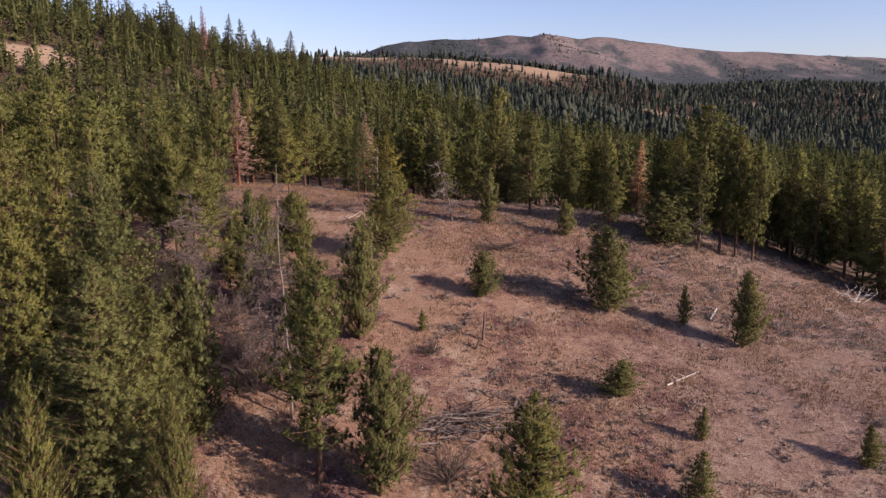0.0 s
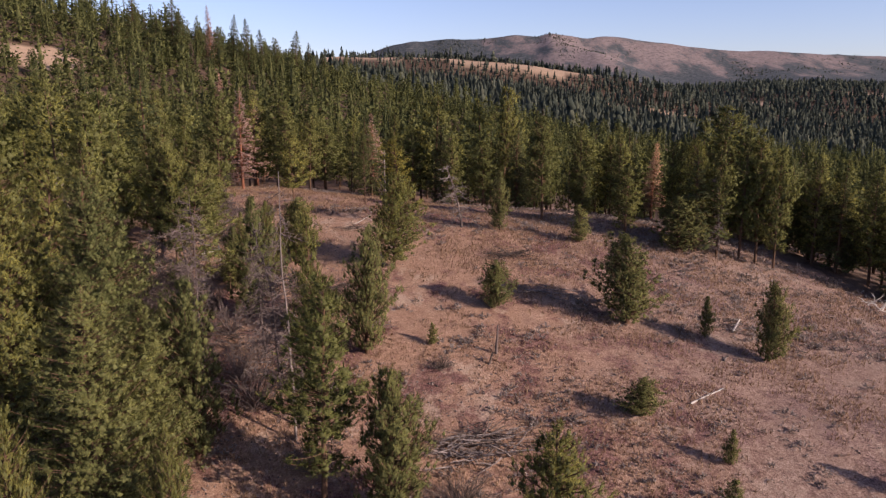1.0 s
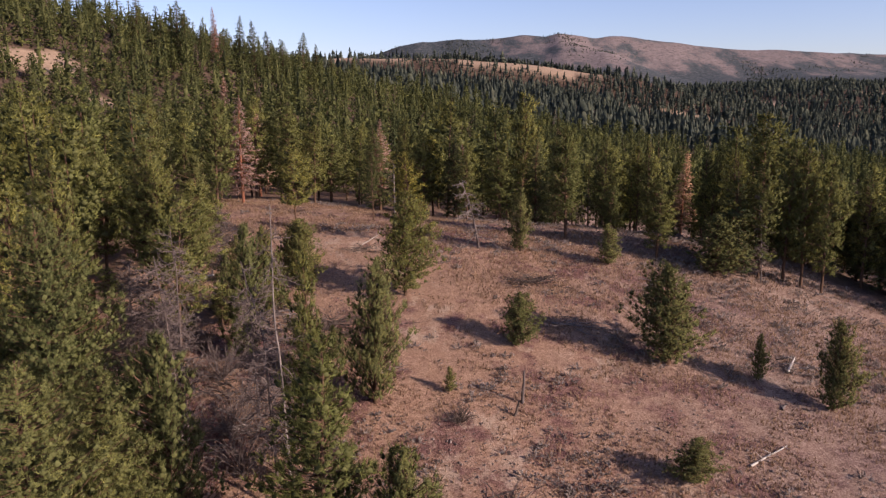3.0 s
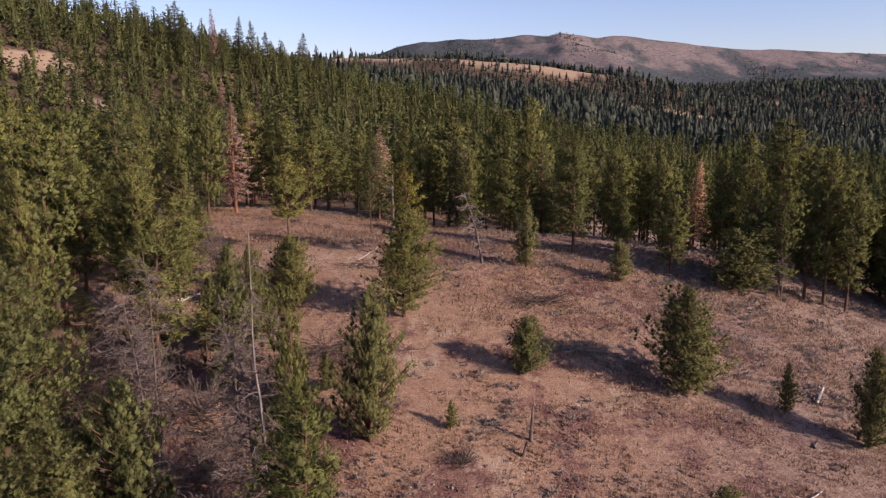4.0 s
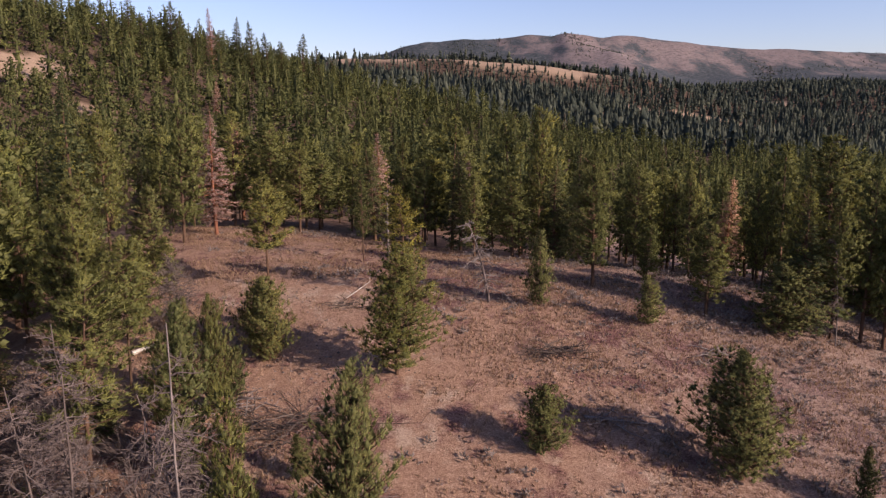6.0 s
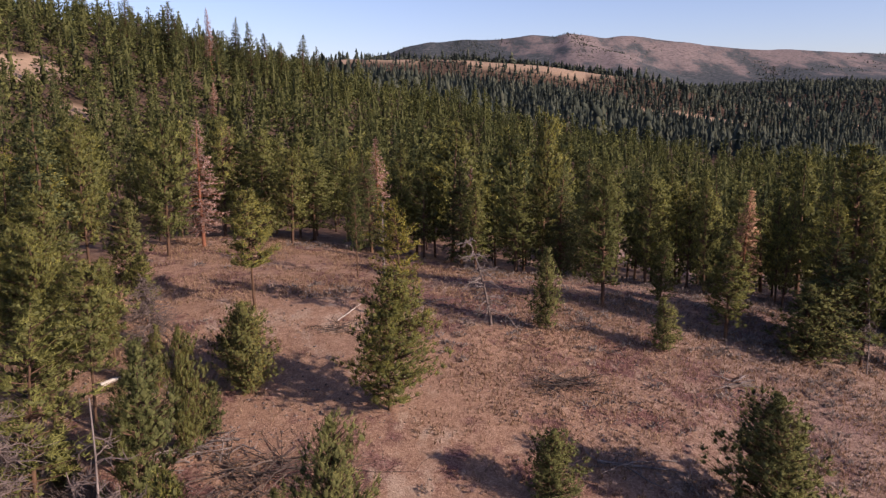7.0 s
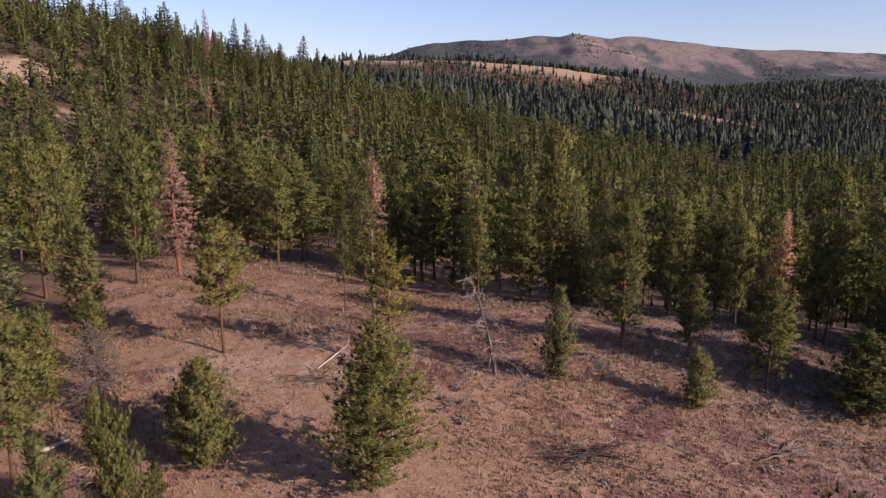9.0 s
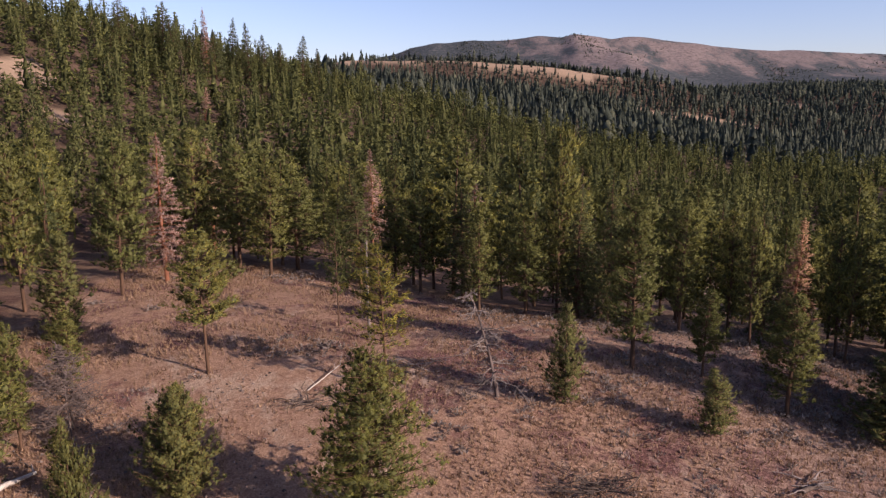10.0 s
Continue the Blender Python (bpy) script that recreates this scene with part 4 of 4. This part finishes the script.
def dead_shrub(x, y, wide, high, label, wood, seed, count=26):
    """A dead shrub: stems that fan out from one root, with fine twigs."""
    g = np.random.default_rng(seed)
    ob = base("dead_shrub", x, y)
    for i in range(count):
        a = g.uniform(0, 6.28)
        lean = g.uniform(0.25, 1.0)
        q = np.array([math.cos(a) * lean * wide / 2, math.sin(a) * lean * wide / 2, high * g.uniform(0.35, 1.0) * (1.15 - 0.6 * lean)])
        bits = [stick(g, (0, 0, -0.05), q, 0.035, 0.010, 0.12, 6, 4)]
        for j in range(9):
            u = g.uniform(0.3, 1)
            b = along(bits[0], u, 4)
            e = b + unit(q + g.normal(0, 1.2, 3)) * wide * g.uniform(0.08, 0.22)
            bits.append(stick(g, b, e, 0.016, 0.007, 0.15, 3, 3))
        part("stem", mesh("stem", *graft(bits), wood), ob)
    return tagged(ob, label, "dead shrub")


def stump(x, y, high, r, label, wood, seed, lean=(0.0, 0.0), stubs=4):
    """A broken standing stump with a splintered top."""
    g = np.random.default_rng(seed)
    ob = base("stump", x, y)
    zs = np.linspace(-0.2, high, 7)
    pts = np.column_stack([lean[0] * zs, lean[1] * zs, zs]) + np.append(g.normal(0, 0.02, (7, 2)), np.zeros((7, 1)), 1)
    v, f = tube(pts, r * np.linspace(1.4, 0.75, 7), 9)
    v[-9:, 2] += g.uniform(-0.05, 0.35, 9) * min(1.0, high)
    cap = np.array([[len(v) - 9, len(v) - 9 + k, len(v) - 9 + k + 1] for k in range(1, 8)])
    part("trunk", mesh("trunk", v, np.concatenate([f, cap]), wood, True), ob)
    for i in range(stubs):
        a, z = g.uniform(0, 6.28), g.uniform(0.3, 0.95) * high
        p = np.array([lean[0] * z, lean[1] * z, z])
        part("limb", mesh("limb", *stick(g, p, p + np.array([math.cos(a), math.sin(a), g.uniform(-0.2, 0.6)]) * high * g.uniform(0.12, 0.3), r * 0.3, r * 0.1, 0.1, 4, 4), wood), ob)
    return tagged(ob, label, "stump")


brush_heap("brush_pile", 1.8, 56.6, 6.5, 2.8, 2.0, 46, "pile of bleached dead branches on the dry slope", GREY_WOOD, 1, 0.07, 6, turn=0.2)
brush_heap("brush_pile", 2.4, 57.3, 6.4, 2.6, 1.7, 54, "heap of dark dead branches behind the bleached pile", DARK_TWIG, 2, 0.05, 5)
dead_shrub(0.4, 51.0, 6.0, 3.2, "large leafless brown shrub below the brush pile", DARK_TWIG, 3, 46)
log("fallen_log", 20.3, 63.4, 24.0, 66.1, 0.10, "bleached white fallen log on the open slope", PALE_WOOD, 4, 5)
log("fallen_log", 26.0, 71.5, 26.7, 72.4, 0.12, "short grey log in dry grass", GREY_WOOD, 5, 3)
brush_heap("root_wad", 30.2, 79.4, 2.8, 1.6, 1.3, 14, "upturned grey root and broken branches on the slope", GREY_WOOD, 6, 0.07, 3)
log("fallen_log", 29.5, 78.6, 30.8, 80.2, 0.14, "pale leaning log against an upturned root", PALE_WOOD, 7, 3, 0.8)
stump(4.0, 70.0, 2.5, 0.11, "thin broken dark stump standing on the slope", TWIG, 8, (0.02, 0.0), 3)
stump(3.2, 68.3, 0.9, 0.10, "short dark splintered stump leaning in grass", DARK_TWIG, 9, (0.35, 0.0), 2)
dead_shrub(-1.2, 67.2, 3.0, 1.5, "low dark dead shrub on the open slope", DARK_TWIG, 10, 30)
brush_heap("brush_pile", 7.2, 92.6, 5.2, 2.8, 1.2, 52, "low dark mound of dead twigs in the glade", DARK_TWIG, 11, 0.05, 7, up=0.25)
for i, (x, y, w, h) in enumerate(((-16.5, 60.5, 5, 4.2), (-13.6, 63.5, 4.5, 3.8), (-18.5, 64, 5, 4.0), (-23.5, 60.5, 5.5, 4.5), (-26, 68, 5, 4.0), (-10.8, 53.5, 3.5, 2.6), (-28.2, 75.9, 5, 4.0), (-21.5, 71.5, 5, 3.6), (-31.0, 81.5, 4.5, 3.0), (-24.5, 76, 4.5, 3.4), (-31.5, 76.5, 5, 3.6), (-17.5, 73.5, 4, 2.6), (-13.5, 71, 3.5, 2.2), (-25.5, 83, 4, 2.6), (-29.5, 66, 5, 3.8))):
    dead_shrub(x, y, w, h, "tall leafless brown thicket of fine twigs", TWIG, 80 + i, 40)
brush_heap("brush_pile", 10.2, 83.2, 6.0, 1.8, 1.2, 18, "grey fallen branches in a juniper's shade", GREY_WOOD, 12, 0.05, 5)
log("fallen_log", 8.0, 83.5, 13.2, 83.0, 0.13, "grey fallen log lying in juniper shade", GREY_WOOD, 13, 7)
brush_heap("brush_pile", 21.8, 95.2, 3.6, 1.8, 0.9, 12, "grey rotting logs and branches among sagebrush", GREY_WOOD, 14, 0.07, 3)
log("fallen_log", 20.8, 94.6, 23.2, 96.0, 0.20, "dark rotting log among sagebrush", DARK_TWIG, 15, 3)
log("fallen_log", -13.5, 103.4, -11.4, 107.2, 0.055, "bleached fallen pole propped over brush", PALE_WOOD, 16, 3, 0.5)
brush_heap("brush_pile", -12.4, 101.8, 5.0, 1.8, 0.8, 20, "low dark brush under a bleached pole", DARK_TWIG, 17, 0.05, 5)
log("fallen_log", -30.3, 90.6, -28.6, 92.3, 0.22, "short pale thick log under the pines", PALE_WOOD, 18, 1)
brush_heap("brush_thicket", -14.2, 80.4, 10.5, 5.0, 1.5, 70, "wide tangle of dark dead branches on the slope", DARK_TWIG, 19, 0.05, 7)
brush_heap("brush_thicket", -19.0, 83.0, 6.5, 3.5, 1.2, 26, "grey tangle of fallen limbs beside the pines", GREY_WOOD, 20, 0.06, 4)
brush_heap("root_wad", -20.4, 69.8, 3.6, 1.8, 1.6, 18, "dark upturned root with hanging rootlets", DARK_TWIG, 21, 0.07, 5)
brush_heap("brush_pile", -5.8, 108.0, 7.0, 3.0, 0.6, 24, "scattered grey branches under a thin pine", GREY_WOOD, 22, 0.04, 4)
stump(-36.0, 79.6, 4.6, 0.26, "tall red-brown broken pine stump", RED_BARK, 23, (0.02, 0), 7)
brush_heap("brush_pile", 52.6, 92.4, 5.0, 2.0, 1.8, 14, "bleached fallen treetop at the forest edge", PALE_WOOD, 24, 0.06, 5, up=0.5)
brush_heap("brush_thicket", -24.0, 63.5, 9.0, 5.0, 2.2, 46, "grey thicket of dead limbs between the pines", GREY_WOOD, 25, 0.045, 7, up=0.4)
brush_heap("brush_thicket", -16.0, 64.0, 8.0, 5.0, 2.6, 46, "tall grey thicket of dead limbs on the slope", GREY_WOOD, 26, 0.04, 8, up=0.5)
brush_heap("brush_thicket", -29.0, 73.0, 8.0, 5.0, 1.4, 34, "dark thicket of dead limbs under the pines", DARK_TWIG, 27, 0.05, 6, up=0.3)

# Loose dead limbs under the stand beside the glade.
for i, (x, y, w) in enumerate(((-33, 66, 7), (-22, 57, 6), (-12, 62, 6), (-38, 74, 8), (-26, 78, 7), (-20, 76, 6), (-33, 82, 7), (-25, 88, 6), (-42, 86, 8), (-28, 94, 6), (-36, 98, 7), (-9, 74, 5), (-30, 60, 7), (-17, 70, 6))):
    brush_heap("brush_pile", x, y, w, w * 0.7, 0.7 + 0.12 * (i % 4), 16 + 3 * (i % 3), "loose " + ("grey" if i % 2 else "dark brown") + " dead limbs under the trees", GREY_WOOD if i % 2 else DARK_TWIG, 60 + i, 0.045, 6, up=0.3, turn=i * 0.7)

# ---- grass, sagebrush and stones ----
def spots(n, seed, x0=-48, x1=64, y0=16, y1=150):
    g = np.random.default_rng(seed)
    x, y = g.uniform(x0, x1, n), g.uniform(y0, y1, n)
    keep = in_glade(x, y) & (g.random(n) < (y - 16) / 24)   # thinning out below the glade
    return x[keep], y[keep], g


def laid(x, y, dz=0.0):
    return np.stack([x, y, ground(x, y) + dz], 1)


x, y, g = spots(150000, 51)
keep = rough(x, y, 7, 52) + 0.8 * rough(x, y, 2.2, 53) + g.normal(0, 0.35, len(x)) > 0.02 - 0.002 * np.maximum(x, 0)
at = laid(x[keep], y[keep], 0.05)
v, f = blades(at, np.tile([0.0, 0, 1.3], (len(at), 1)), 0.26 + 0.22 * g.random(len(at)), 0.045, 3, 0.5, g)
tagged(new("dry_grass", mesh("dry_grass", v, f, GRASS)), "tufts of straw coloured dry grass", "grass", kind="stuff")

x, y, g = spots(30000, 54)
keep = 0.85 * rough(x, y, 8, 55) + 0.8 * rough(x, y, 2.5, 56) + 0.016 * x + g.normal(0, 0.4, len(x)) > 0.66
x, y = x[keep], y[keep]
n = len(x)
size = 0.13 + 0.47 * g.random(n) ** 2
k = 9
a, r, u = g.uniform(0, 6.28, n * k), np.sqrt(g.random(n * k)), g.random(n * k)
sz = np.repeat(size, k)
at = np.repeat(laid(x, y), k, 0) + np.stack([np.cos(a) * r * sz, np.sin(a) * r * sz, sz * (0.25 + 0.8 * u * (1 - 0.5 * r))], 1)
v, f = blades(at, np.stack([np.cos(a) * r, np.sin(a) * r, np.full(n * k, 0.8)], 1), sz * 0.75, sz * 0.15, 3, 0.6, g)
tagged(new("sagebrush", mesh("sagebrush", v, f, SAGE)), "low grey-brown sagebrush scattered over the slope", "sagebrush", kind="stuff")

x, y, g = spots(60000, 57)
keep = rough(x, y, 9, 58) + 0.5 * rough(x, y, 3, 59) + g.normal(0, 0.3, len(x)) > 0.2
x, y = x[keep], y[keep]
n = len(x)
octa = np.array([(1, 0, 0), (0, 1, 0), (-1, 0, 0), (0, -1, 0), (0, 0, 0.75), (0, 0, -0.5)])
faces = np.array([(0, 1, 4), (1, 2, 4), (2, 3, 4), (3, 0, 4), (1, 0, 5), (2, 1, 5), (3, 2, 5), (0, 3, 5)])
v = octa[None] * (0.05 + 0.13 * g.random((n, 1, 1)) ** 2.5) * g.uniform(0.6, 1.3, (n, 6, 1)) + laid(x, y, 0.02)[:, None]
f = (faces[None] + np.arange(n)[:, None, None] * 6).reshape(-1, 3)
tagged(new("stones", mesh("stones", v.reshape(-1, 3), f, STONE)), "small brown field stones on bare soil", "stones", kind="stuff")
